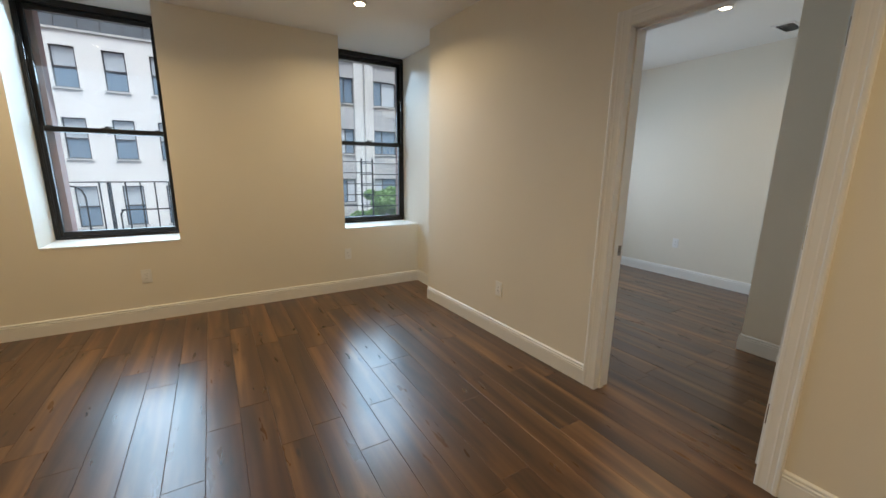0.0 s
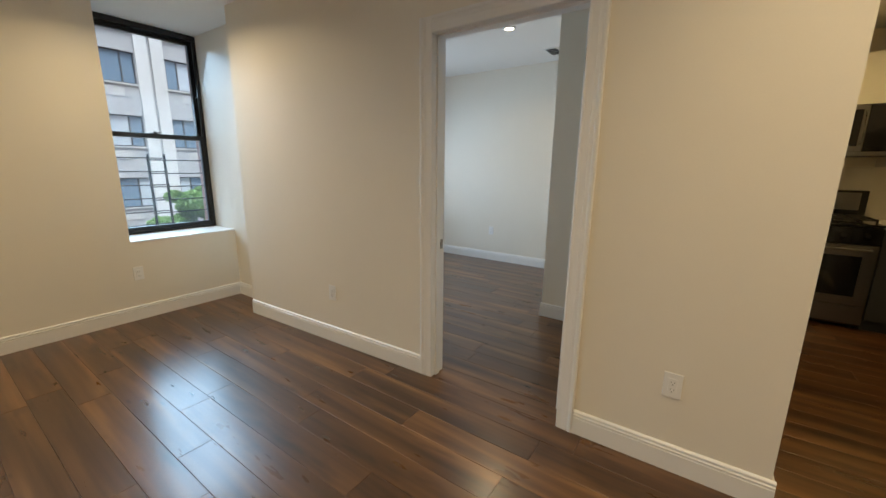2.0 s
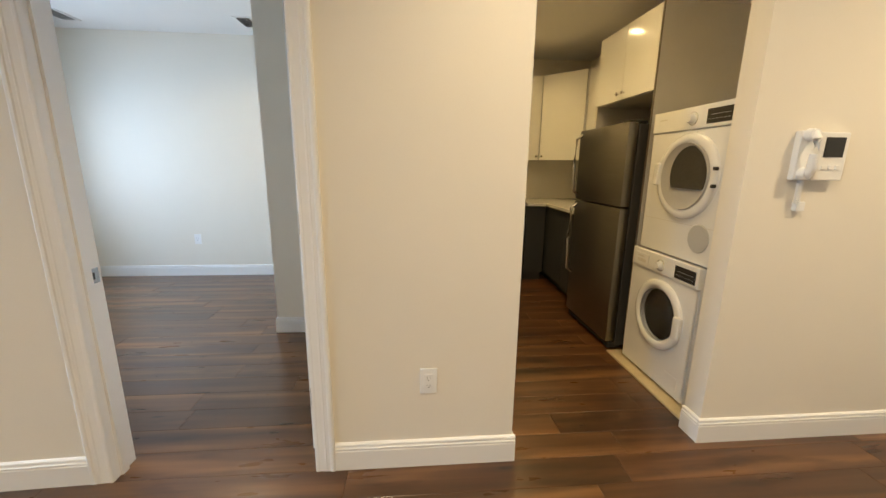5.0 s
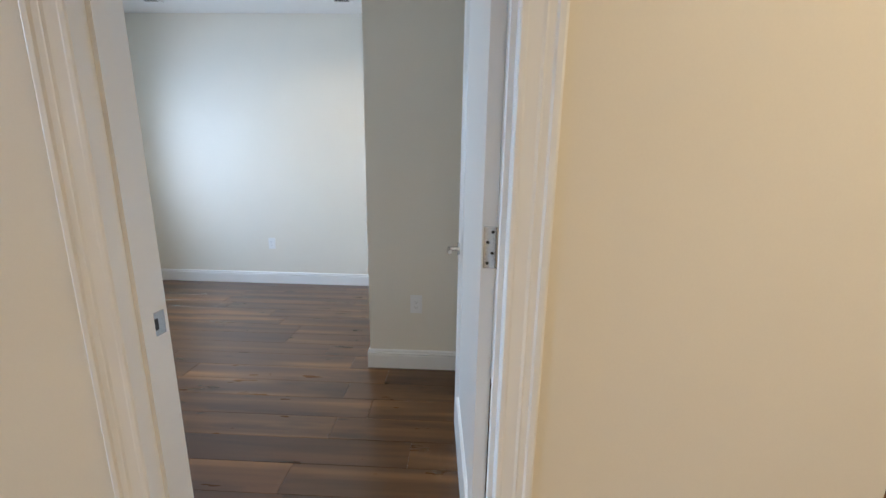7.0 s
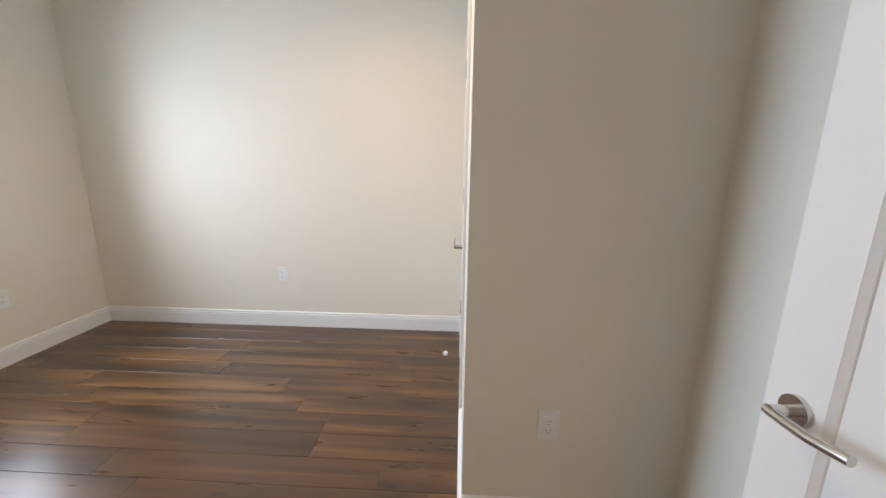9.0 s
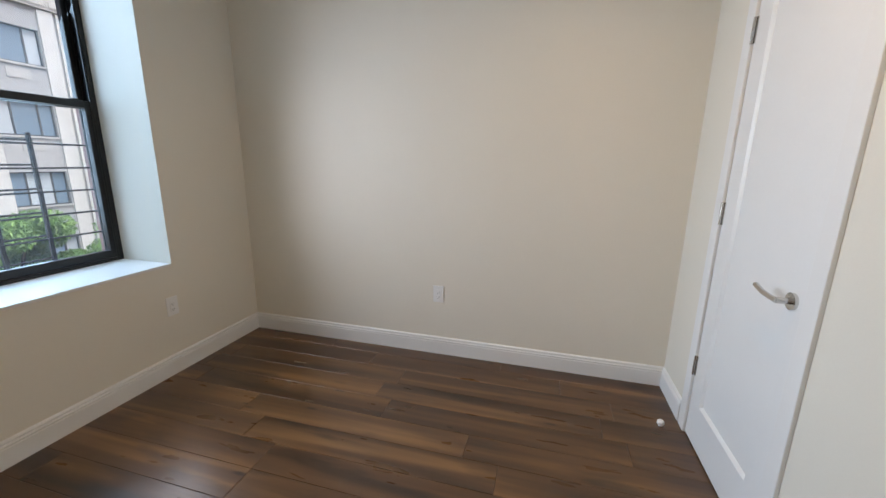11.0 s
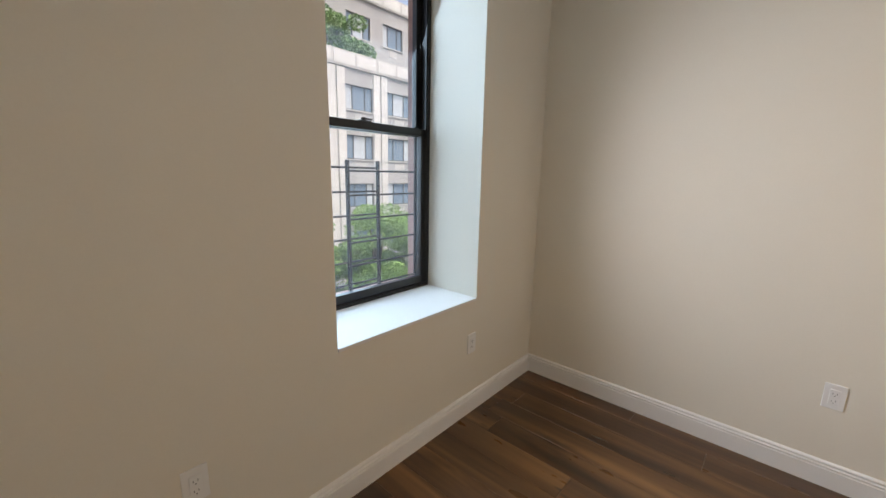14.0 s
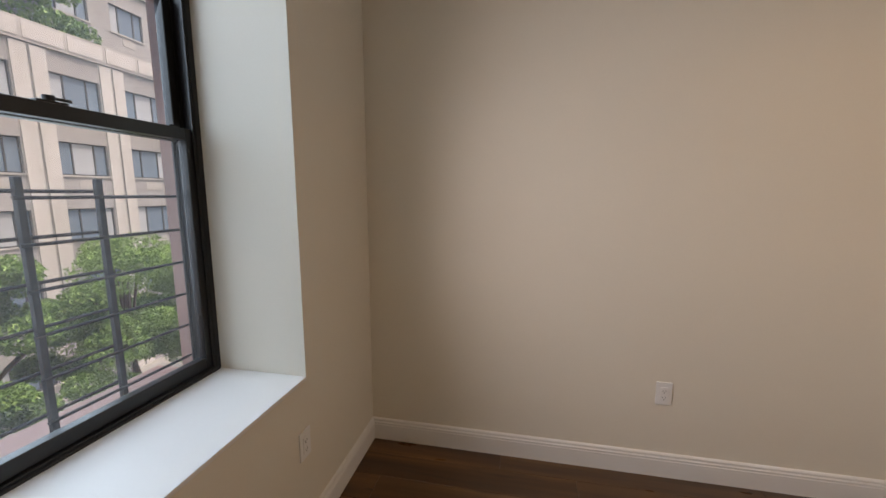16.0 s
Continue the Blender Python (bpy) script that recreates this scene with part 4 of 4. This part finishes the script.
cabinet("wall_cabinet", pose(4.92, -1.452, 1.895, 0, 0, 90), 0.76, 0.355, 0.415, 2, M_CAB, M_CAB, "white wall cabinet over the microwave")

mw = thing("microwave", pose(4.87, -1.449, 1.465, 0, 0, 90), "stainless over-range microwave with a black window", "microwave")
part("body", boxes((0, 0.755, -0.40, -0.03, 0, 0.43), bevel=0.004), M_FRIDGE_SIDE, mw)
part("door", boxes((0.19, 0.753, -0.03, 0.0, 0.04, 0.42), bevel=0.004), M_STEEL, mw)
part("door_window", boxes((0.225, 0.70, -0.004, 0.002, 0.085, 0.385), bevel=0.001), M_OVEN, mw, "black glass window")
part("control_panel", boxes((0.002, 0.187, -0.03, 0.0, 0.04, 0.42), bevel=0.003), M_OVEN, mw, "black glass control panel")
part("handle", pipe(bmesh.new(), [(0.21, 0.0, 0.10), (0.21, 0.035, 0.11), (0.21, 0.035, 0.36), (0.21, 0.0, 0.37)], 0.008, 10), M_CHROME, mw, "", True)
part("grille", boxes((0.002, 0.753, -0.03, -0.004, 0.004, 0.037), bevel=0.002), M_STEEL, mw)

st = thing("gas_stove", pose(4.62, -1.449, 0, 0, 0, 90), "stainless and black freestanding gas stove", "stove")
W = 0.76
part("body", boxes((0, W, -0.63, -0.03, 0.03, 0.895), bevel=0.003), M_FRIDGE_SIDE, st)
part("drawer", boxes((0.004, W - 0.004, -0.03, 0.0, 0.05, 0.205), bevel=0.004), M_STEEL, st)
od = part("oven_door", boxes((0.004, W - 0.004, -0.03, 0.004, 0.212, 0.735), bevel=0.004), M_STEEL, st)
part("door_window", boxes((0.09, W - 0.09, 0.003, 0.0065, 0.29, 0.64), bevel=0.001), M_OVEN, od, "black oven glass")
part("handle", pipe(bmesh.new(), [(0.05, 0.004, 0.70), (0.055, 0.045, 0.70), (W - 0.055, 0.045, 0.70), (W - 0.05, 0.004, 0.70)], 0.011, 12), M_STEEL, od, "", True)
part("knob_panel", boxes((0.0, W, -0.05, 0.002, 0.742, 0.88), bevel=0.004), M_OVEN, st, "black control fascia")
for k in range(5):
    kx = 0.09 + k * 0.145
    part("knob", lathe(bmesh.new(), [(0, 0.035), (0.017, 0.034), (0.020, 0.02), (0.024, 0.004), (0.024, 0), (0, 0)], pose(kx, 0.002, 0.815, -90, 0, 0), 20), M_CHARCOAL, st, "", True)
part("cooktop", boxes((0, W, -0.60, 0.005, 0.893, 0.912), bevel=0.004), M_OVEN, st)
for gx in (0.03, 0.40):
    gr = bmesh.new()
    for k in range(4):
        box(gr, gx, gx + 0.33, -0.08 - k * 0.15, -0.068 - k * 0.15, 0.935, 0.947)
        box(gr, gx + k * 0.106, gx + 0.012 + k * 0.106, -0.53, -0.068, 0.935, 0.947)
    for a in (gx, gx + 0.318):
        for b in (-0.53, -0.08):
            box(gr, a, a + 0.012, b, b + 0.012, 0.911, 0.936)
    part("grate", gr, M_IRON, st, "cast iron grate")
for bx in (0.19, 0.57):
    for by in (-0.17, -0.43):
        part("burner", lathe(bmesh.new(), [(0, 0.022), (0.035, 0.022), (0.042, 0.012), (0.055, 0.006), (0.055, 0), (0, 0)], pose(bx, by, 0.911), 24), M_IRON, st)
part("backguard", boxes((0, W, -0.63, -0.575, 0.895, 1.165), bevel=0.008), M_CHARCOAL, st)
part("backguard_panel", boxes((0.05, W - 0.05, -0.577, -0.571, 0.985, 1.145), bevel=0.002), M_STEEL, st, "stainless clock panel")
for a in (0.05, W - 0.05):
    for b in (-0.07, -0.58):
        part("foot", tube(bmesh.new(), (a, b, 0), (a, b, 0.032), 0.016, 12), M_SLOT, st)

cabinet("base_cabinet", pose(4.62, -1.681, 0, 0, 0, 90), 0.225, 0.64, 0.872, 1, M_CABDARK, M_CABDARK, "narrow dark grey base cabinet beside the stove", False, False, 0.10)
cabinet("base_cabinet", pose(3.69, -1.70, 0), 0.89, 0.64, 0.872, 2, M_CABDARK, M_CABDARK, "dark grey two-door base cabinet", False, False, 0.10)
cabinet("base_cabinet", pose(4.582, -1.702, 0), 0.68, 0.63, 0.872, 1, M_CABDARK, M_CABDARK, "dark grey corner base cabinet", False, False, 0.10)
ctop = bmesh.new()
box(ctop, 3.69, 5.272, -2.355, -1.675, 0.874, 0.906, 0.003)
box(ctop, 4.60, 5.272, -1.674, -1.457, 0.874, 0.906, 0.003)
tagged(new("worktop", mesh_of("worktop", ctop, M_COUNTER)), "white stone worktop on dark base cabinets", "worktop")
tagged(new("backsplash", mesh_of("backsplash", boxes((5.268, 5.278, -2.345, -0.69, 0.908, 1.378), (3.64, 5.267, -2.358, -2.349, 0.908, 1.378)), M_TILE)), "glossy cream backsplash above the worktop", "backsplash", "", "structure")

fr = thing("refrigerator", pose(2.893, -1.56, 0), "stainless top-freezer refrigerator with dark grey sides", "refrigerator")
FW, FH = 0.722, 1.60
part("cabinet_body", boxes((0.004, FW - 0.004, -0.72, -0.075, 0.03, FH - 0.012), bevel=0.006), M_FRIDGE_SIDE, fr, "dark grey textured sides")
for nm, z0, z1 in (("freezer_door", 1.045, FH), ("fridge_door", 0.065, 1.036)):
    dr = part(nm, boxes((0, FW, -0.068, 0.0, z0, z1), bevel=0.014), M_STEEL, fr, "brushed stainless door", True)
    part("gasket", boxes((0.012, FW - 0.012, -0.076, -0.067, z0 + 0.012, z1 - 0.012)), M_SLOT, dr)
    ha = bmesh.new()
    a, b = (z0 + 0.04, z1 - 0.04) if z0 > 1 else (z1 - 0.62, z1 - 0.03)
    pipe(ha, [(FW - 0.05, 0.0, a), (FW - 0.05, 0.042, a + 0.03), (FW - 0.05, 0.055, (a + b) / 2), (FW - 0.05, 0.042, b - 0.03), (FW - 0.05, 0.0, b)], 0.012, 12)
    part("handle", ha, M_CHROME, dr, "long bowed steel handle", True)
part("toe_grille", boxes((0.01, FW - 0.01, -0.10, -0.03, 0.012, 0.06), bevel=0.002), M_SLOT, fr)
part("hinge_cap", boxes((0.01, 0.09, -0.13, -0.01, FH - 0.011, FH + 0.012), bevel=0.004), M_CHARCOAL, fr)
for a in (0.05, FW - 0.05):
    part("foot", tube(bmesh.new(), (a, -0.12, 0), (a, -0.12, 0.032), 0.018, 12), M_SLOT, fr)

# ---- outside: street, fire escape, buildings, trees ----
STREET = -7.0
structure("ground", boxes((-400, 400, 4.6, 800, STREET - 0.4, STREET - 0.14)), M_ASPHALT, "street ground reaching far off", "ground")
structure("road", boxes((-90, 90, 8.3, 16.9, STREET - 0.139, STREET - 0.12)), M_ASPHALT, "dark asphalt road", "road")
structure("pavement", boxes((-90, 90, 4.6, 8.3, STREET - 0.139, STREET), (-90, 90, 16.9, 21.0, STREET - 0.139, STREET), bevel=0.01), M_PAVING, "concrete pavement with raised kerb", "pavement")

fe = thing("fire_escape", pose(0.03, 0, 0), "black iron fire escape with a railing outside the window", "fire escape")
FX0, FX1, FY0, FY1, FZ = -2.0, 0.35, 4.62, 5.2, 0.36
for k in range(9):
    part("slat", boxes((FX0, FX1, FY0 + k * 0.068, FY0 + 0.035 + k * 0.068, FZ - 0.012, FZ)), M_GUARD, fe)
part("top_rail", boxes((FX0, FX1, FY1 - 0.018, FY1 + 0.018, 1.13, 1.142)), M_GUARD, fe)
part("mid_rail", boxes((-0.93, FX1, FY1 - 0.005, FY1 + 0.005, 0.822, 0.838)), M_GUARD, fe)
part("bottom_rail", boxes((FX0, FX1, FY1 - 0.015, FY1 + 0.015, FZ, FZ + 0.012)), M_GUARD, fe)
for x in (-1.0, FX0, FX1):
    part("post", boxes((x - 0.016, x + 0.016, FY1 - 0.016, FY1 + 0.016, FZ, 1.135)), M_GUARD, fe)
for x in (-1.42, -1.08, -0.86, -0.73, -0.60, -0.47, -0.34, -0.21, -0.08, 0.05, 0.18):
    part("baluster", tube(bmesh.new(), (x, FY1, FZ), (x, FY1, 1.132), 0.0075, 8), M_GUARD, fe)
for x, top in ((-1.20, 1.10), (-0.93, 0.84)):
    part("gooseneck", pipe(bmesh.new(), [(x, FY1 - 0.03, FZ), (x, FY1 - 0.03, top - 0.12), (x - 0.02, FY1 - 0.03, top - 0.05), (x - 0.07, FY1 - 0.03, top - 0.01), (x - 0.16, FY1 - 0.03, top)] if top > 1 else
                           [(x, FY1 - 0.03, FZ), (x, FY1 - 0.03, top - 0.05), (x + 0.02, FY1 - 0.03, top - 0.015), (x + 0.06, FY1 - 0.03, top)], 0.009, 8), M_GUARD, fe, "", True)
for x in (FX0, FX1):
    part("side_rail", boxes((x - 0.008, x + 0.008, FY0, FY1, 1.125, 1.14)), M_GUARD, fe)
    part("bracket", tube(bmesh.new(), (x, FY0 - 0.02, FZ - 0.5), (x, FY1 - 0.05, FZ - 0.02), 0.015, 8), M_GUARD, fe)

FY = 21.0


def facade_wall(xs, zs, x0, x1, z0, z1, y, depth=0.35):
    """A wall with real openings: piers between the columns, spandrels between the rows."""
    bm = bmesh.new()
    edge = x0
    for a, b in xs:
        box(bm, edge, a, y, y + depth, z0, z1)
        base = z0
        for c, d in zs:
            box(bm, a, b, y, y + depth, base, c)
            base = d
        box(bm, a, b, y, y + depth, base, z1)
        edge = b
    box(bm, edge, x1, y, y + depth, z0, z1)
    return bm


def far_window(house, w, h, m, style, shades):
    win = new("window")
    win.parent, win.matrix_local = house, m
    f = 0.05
    part("frame", boxes((0, w, 0.09, 0.15, 0, f), (0, w, 0.09, 0.15, h - f, h), (0, f, 0.09, 0.15, f, h - f), (w - f, w, 0.09, 0.15, f, h - f),
                        *([(f, w - f, 0.08, 0.14, h * 0.5 - 0.03, h * 0.5 + 0.03)] if style == "hung" else [(w * q - 0.03, w * q + 0.03, 0.08, 0.14, f, h - f) for q in (0.27, 0.73)])), M_FARFRAME, win)
    if style == "hung":
        part("pane", boxes((f, w - f, 0.11, 0.12, f, h * 0.5 - 0.03)), M_FARGLASS, win)
        part("pane", boxes((f, w - f, 0.11, 0.12, h * 0.5 + 0.03, h - f)), M_BLIND, win)
    else:
        for k, (a, b) in enumerate(((f, w * 0.27 - 0.03), (w * 0.27 + 0.03, w * 0.73 - 0.03), (w * 0.73 + 0.03, w - f))):
            part("pane", boxes((a, b, 0.11, 0.12, f, h - f)), M_BLIND if (k + shades) % 3 == 1 else M_FARGLASS, win)
    part("sill", boxes((-0.06, w + 0.06, -0.05, 0.09, -0.07, 0.0)), M_CONCRETE, win)
    return win


white_house = thing("white_apartment_house", pose(0, 0, 0), "white stucco apartment house across the street", "building")
WX = [(-11.03 + 1.54 * k, -10.29 + 1.54 * k) for k in range(9)]
WZ = [(-6.6, -5.0), (-3.85, -2.25), (-1.26, 0.44), (1.55, 3.15), (4.28, 5.82)]
part("wall", facade_wall(WX, WZ, -14.0, 3.6, STREET, 6.36, FY), M_STUCCO, white_house)
part("back_wall", boxes((-14.0, 3.6, FY + 0.36, FY + 10, STREET, 6.2)), M_ROOF, white_house)
part("coping", boxes((-14.05, 3.65, FY - 0.06, FY + 0.4, 6.36, 6.44)), M_CONCRETE, white_house, "grey roof coping")
for k, (a, b) in enumerate(WX):
    for j, (c, d) in enumerate(WZ):
        far_window(white_house, b - a, d - c, pose(a, FY, c), "hung", k + j)
rail = bmesh.new()
for k in range(24):
    tube(rail, (-13.5 + k * 0.72, FY + 1.2, 6.2), (-13.5 + k * 0.72, FY + 1.2, 7.2), 0.02, 6)
tube(rail, (-13.5, FY + 1.2, 7.2), (3.0, FY + 1.2, 7.2), 0.025, 6)
part("roof_railing", rail, M_GUARD, white_house, "thin dark roof railing")
part("bulkhead", boxes((-6.0, -1.0, FY + 3, FY + 7, 6.2, 8.0)), M_ROOF, white_house, "grey roof bulkhead")

beige = thing("beige_apartment_block", pose(0, 0, 0), "beige brick apartment block with cream piers and a set-back top floor", "building")
BX = [(5.2, 7.0), (8.16, 9.95), (12.27, 14.03), (15.2, 17.02), (18.1, 19.95)]
BZ = [(-6.2, -4.9), (-3.35, -1.97), (-0.58, 0.74), (2.1, 3.42), (4.74, 6.04)]
part("wall", facade_wall(BX, BZ, 3.62, 21.2, STREET, 6.85, FY), M_BEIGE, beige)
for a, b in zip([4.3, 7.0, 9.95, 14.03, 17.02, 19.95], [5.2, 8.16, 12.27, 15.2, 18.1, 21.2]):
    m = (a + b) / 2
    for p, q in ((a + 0.04, m - 0.05), (m + 0.05, b - 0.04)):
        part("pier", boxes((p, q, FY - 0.07, FY, STREET, 6.8)), M_CREAM, beige, "cream block pier")
part("parapet", boxes((3.62, 21.25, FY - 0.1, FY + 0.25, 6.85, 7.66), bevel=0.02), M_CONCRETE, beige, "pale concrete parapet band")
for k in range(12):
    x = 4.4 + k * 1.44
    part("parapet_panel", boxes((x, x + 1.3, FY - 0.125, FY - 0.1, 6.98, 7.56)), M_CREAM, beige, "cream parapet panel")
part("back_wall", boxes((3.62, 21.2, FY + 0.36, FY + 1.15, STREET, 6.9), (3.62, 21.2, FY + 1.56, FY + 12, STREET, 10.6)), M_ROOF, beige)
TX = [(7.0, 8.6), (9.9, 11.5), (13.0, 14.6), (16.2, 17.85), (18.8, 20.4)]
part("upper_wall", facade_wall(TX, [(8.95, 10.2)], 3.62, 21.2, 6.9, 11.0, FY + 1.2), M_BEIGE, beige)
part("upper_parapet", boxes((3.62, 21.25, FY + 1.1, FY + 1.5, 11.0, 11.75), bevel=0.02), M_CONCRETE, beige, "pale concrete parapet band")
for k in range(12):
    x = 4.4 + k * 1.44
    part("parapet_panel", boxes((x, x + 1.3, FY + 1.075, FY + 1.1, 11.1, 11.65)), M_CREAM, beige, "cream parapet panel")
for k, (a, b) in enumerate(BX):
    for j, (c, d) in enumerate(BZ):
        far_window(beige, b - a, d - c, pose(a, FY, c), "wide", k * 2 + j)
        part("air_conditioner_grille", boxes((a + 0.55, b - 0.5, FY - 0.02, FY + 0.01, c - 0.55, c - 0.2)), M_CONCRETE, beige)
for k, (a, b) in enumerate(TX):
    far_window(beige, b - a, 1.25, pose(a, FY + 1.2, 8.95), "wide", k)
    part("air_conditioner_grille", boxes((a + 0.5, b - 0.5, FY + 1.18, FY + 1.21, 8.45, 8.78)), M_CONCRETE, beige)


def leaves(bm, centre, radii, count, size, rng, hollow=0.55, droop=0.25):
    """Small bent leaf blades in clumps round a centre."""
    for _ in range(count):
        d = Vector((rng.gauss(0, 1), rng.gauss(0, 1), rng.gauss(0, 1))).normalized()
        r = hollow + (1 - hollow) * rng.random() ** 0.6
        p = Vector(centre) + Vector((d.x * radii[0], d.y * radii[1], d.z * radii[2])) * r
        q = Euler((rng.uniform(-1.1, 1.1), rng.uniform(-1.1, 1.1), rng.uniform(0, math.tau))).to_quaternion()
        s = size * rng.uniform(0.6, 1.4)
        pts = [Vector((-0.5, 0, 0)), Vector((0, 0.28, 0.1)), Vector((0.55, 0, -droop)), Vector((0, -0.28, 0.1))]
        vs = [bm.verts.new(p + q @ (v * s)) for v in pts]
        bm.faces.new((vs[0], vs[1], vs[2]))
        bm.faces.new((vs[0], vs[2], vs[3]))


def leaf_mesh(name, clumps, count, size, seed, material, parent, label):
    rng = random.Random(seed)
    bm = bmesh.new()
    for c, r in clumps:
        leaves(bm, c, r, count, size, rng)
    me = bpy.data.meshes.new(name)
    bm.to_mesh(me)
    bm.free()
    me.materials.append(material)
    ob = new(name, me)
    ob.parent = parent
    return tagged(ob, label)


def tree(x, y, top, radius, seed):
    t = thing("street_tree", pose(x, y, STREET), "leafy green street tree on the far pavement", "tree", "street trees")
    h = top - STREET
    rng = random.Random(seed)
    tr = pipe(bmesh.new(), [(0, 0, 0), (0.05, 0.02, 0.3 * h), (-0.04, 0.05, 0.55 * h), (0.06, 0, 0.8 * h)], 0.16, 10)
    for v in tr.verts:
        k = 1.25 - 0.85 * v.co.z / h
        v.co.x, v.co.y = v.co.x * k, v.co.y * k
    part("trunk", tr, M_BARK, t, "", True)
    clumps = []
    for k in range(34):
        a = rng.uniform(0, math.tau)
        e = rng.uniform(-0.55, 1.0)
        rr = radius * rng.uniform(0.35, 0.95) * math.cos(max(0, e) * 1.1)
        c = (math.cos(a) * rr, math.sin(a) * rr, h - radius * 1.05 + radius * 0.92 * e - (0.2 * rng.random()))
        s = rng.uniform(0.45, 0.95) * radius / 2.6
        clumps.append((c, (s, s, s * 0.7)))
    for c, r in clumps[:9]:
        part("limb", pipe(bmesh.new(), [(0, 0, 0.45 * h), (c[0] * 0.4, c[1] * 0.4, (0.45 * h + c[2]) / 2), c], 0.045, 6), M_BARK, t)
    leaf_mesh("crown", clumps, 1200, 0.105, seed, M_LEAF, t, "dense uneven crown of small leaves")
    return t


tree(6.4, 15.0, 0.55, 1.6, 21)
tree(8.9, 15.4, 0.1, 2.3, 3)
tree(12.9, 15.6, 0.0, 2.8, 8)
tree(16.5, 16.2, -0.6, 2.4, 12)

pl = thing("terrace_planting", pose(14.6, FY + 0.7, 7.0), "lush green planting on the roof terrace", "plants")
rng = random.Random(5)
cl = [((rng.uniform(-3.2, 2.4), rng.uniform(-0.5, 0.3), 0.7 + abs(rng.gauss(0, 0.7))), (0.6, 0.45, 0.45)) for _ in range(22)]
cl += [((rng.uniform(-3.6, -1.0), rng.uniform(-0.5, 0.3), rng.uniform(1.2, 3.0)), (0.7, 0.5, 0.6)) for _ in range(9)]
leaf_mesh("foliage", cl, 260, 0.16, 6, M_VINE, pl, "trailing green leaves")
part("planter", boxes((-3.6, 2.9, -0.42, -0.02, -0.1, 0.55), bevel=0.02), M_CONCRETE, pl)

# ---- floor planks ----
floor = structure("floor", boxes((XW - 0.1, 5.4, YS - 0.1, 4.2, -0.06, -0.006)), M_GAP, "dark walnut laminate plank floor", "floor")
PW, PL = 0.1575, 1.22
plank_meshes = {}


def plank(x0, x1, y0, y1):
    w, l = round(x1 - x0, 4), round(y1 - y0, 4)
    if (w, l) not in plank_meshes:
        g, c = 0.00025, 0.0016
        a, b = w / 2 - g, l / 2 - g
        vs = [(-a, -b, -0.006), (a, -b, -0.006), (a, b, -0.006), (-a, b, -0.006), (-a, -b, -c), (a, -b, -c), (a, b, -c), (-a, b, -c),
              (-a + c, -b + c, 0), (a - c, -b + c, 0), (a - c, b - c, 0), (-a + c, b - c, 0)]
        fs = [(8, 9, 10, 11)] + [(k + q, (k + 1) % 4 + q, (k + 1) % 4 + q + 4, k + q + 4) for q in (0, 4) for k in range(4)]
        me = bpy.data.meshes.new("plank")
        me.from_pydata(vs, [], fs)
        me.materials.append(M_FLOOR)
        plank_meshes[(w, l)] = me
    ob = new("plank", plank_meshes[(w, l)])
    ob.location = ((x0 + x1) / 2, (y0 + y1) / 2, 0)
    ob.parent = floor


rng = random.Random(11)
k0 = math.floor((XW - 0.475) / PW)
for k in range(k0, math.ceil((5.3 - 0.475) / PW)):
    x0 = max(XW, 0.475 + k * PW)
    x1 = min(5.3, 0.475 + (k + 1) * PW)
    y = YS - rng.random() * PL if k != 0 else 1.305 - 4 * PL
    while y < 3.9:
        a, b = max(y, YS), min(y + PL, 3.9)
        if b - a > 0.03:
            plank(x0, x1, a, b)
        y += PL
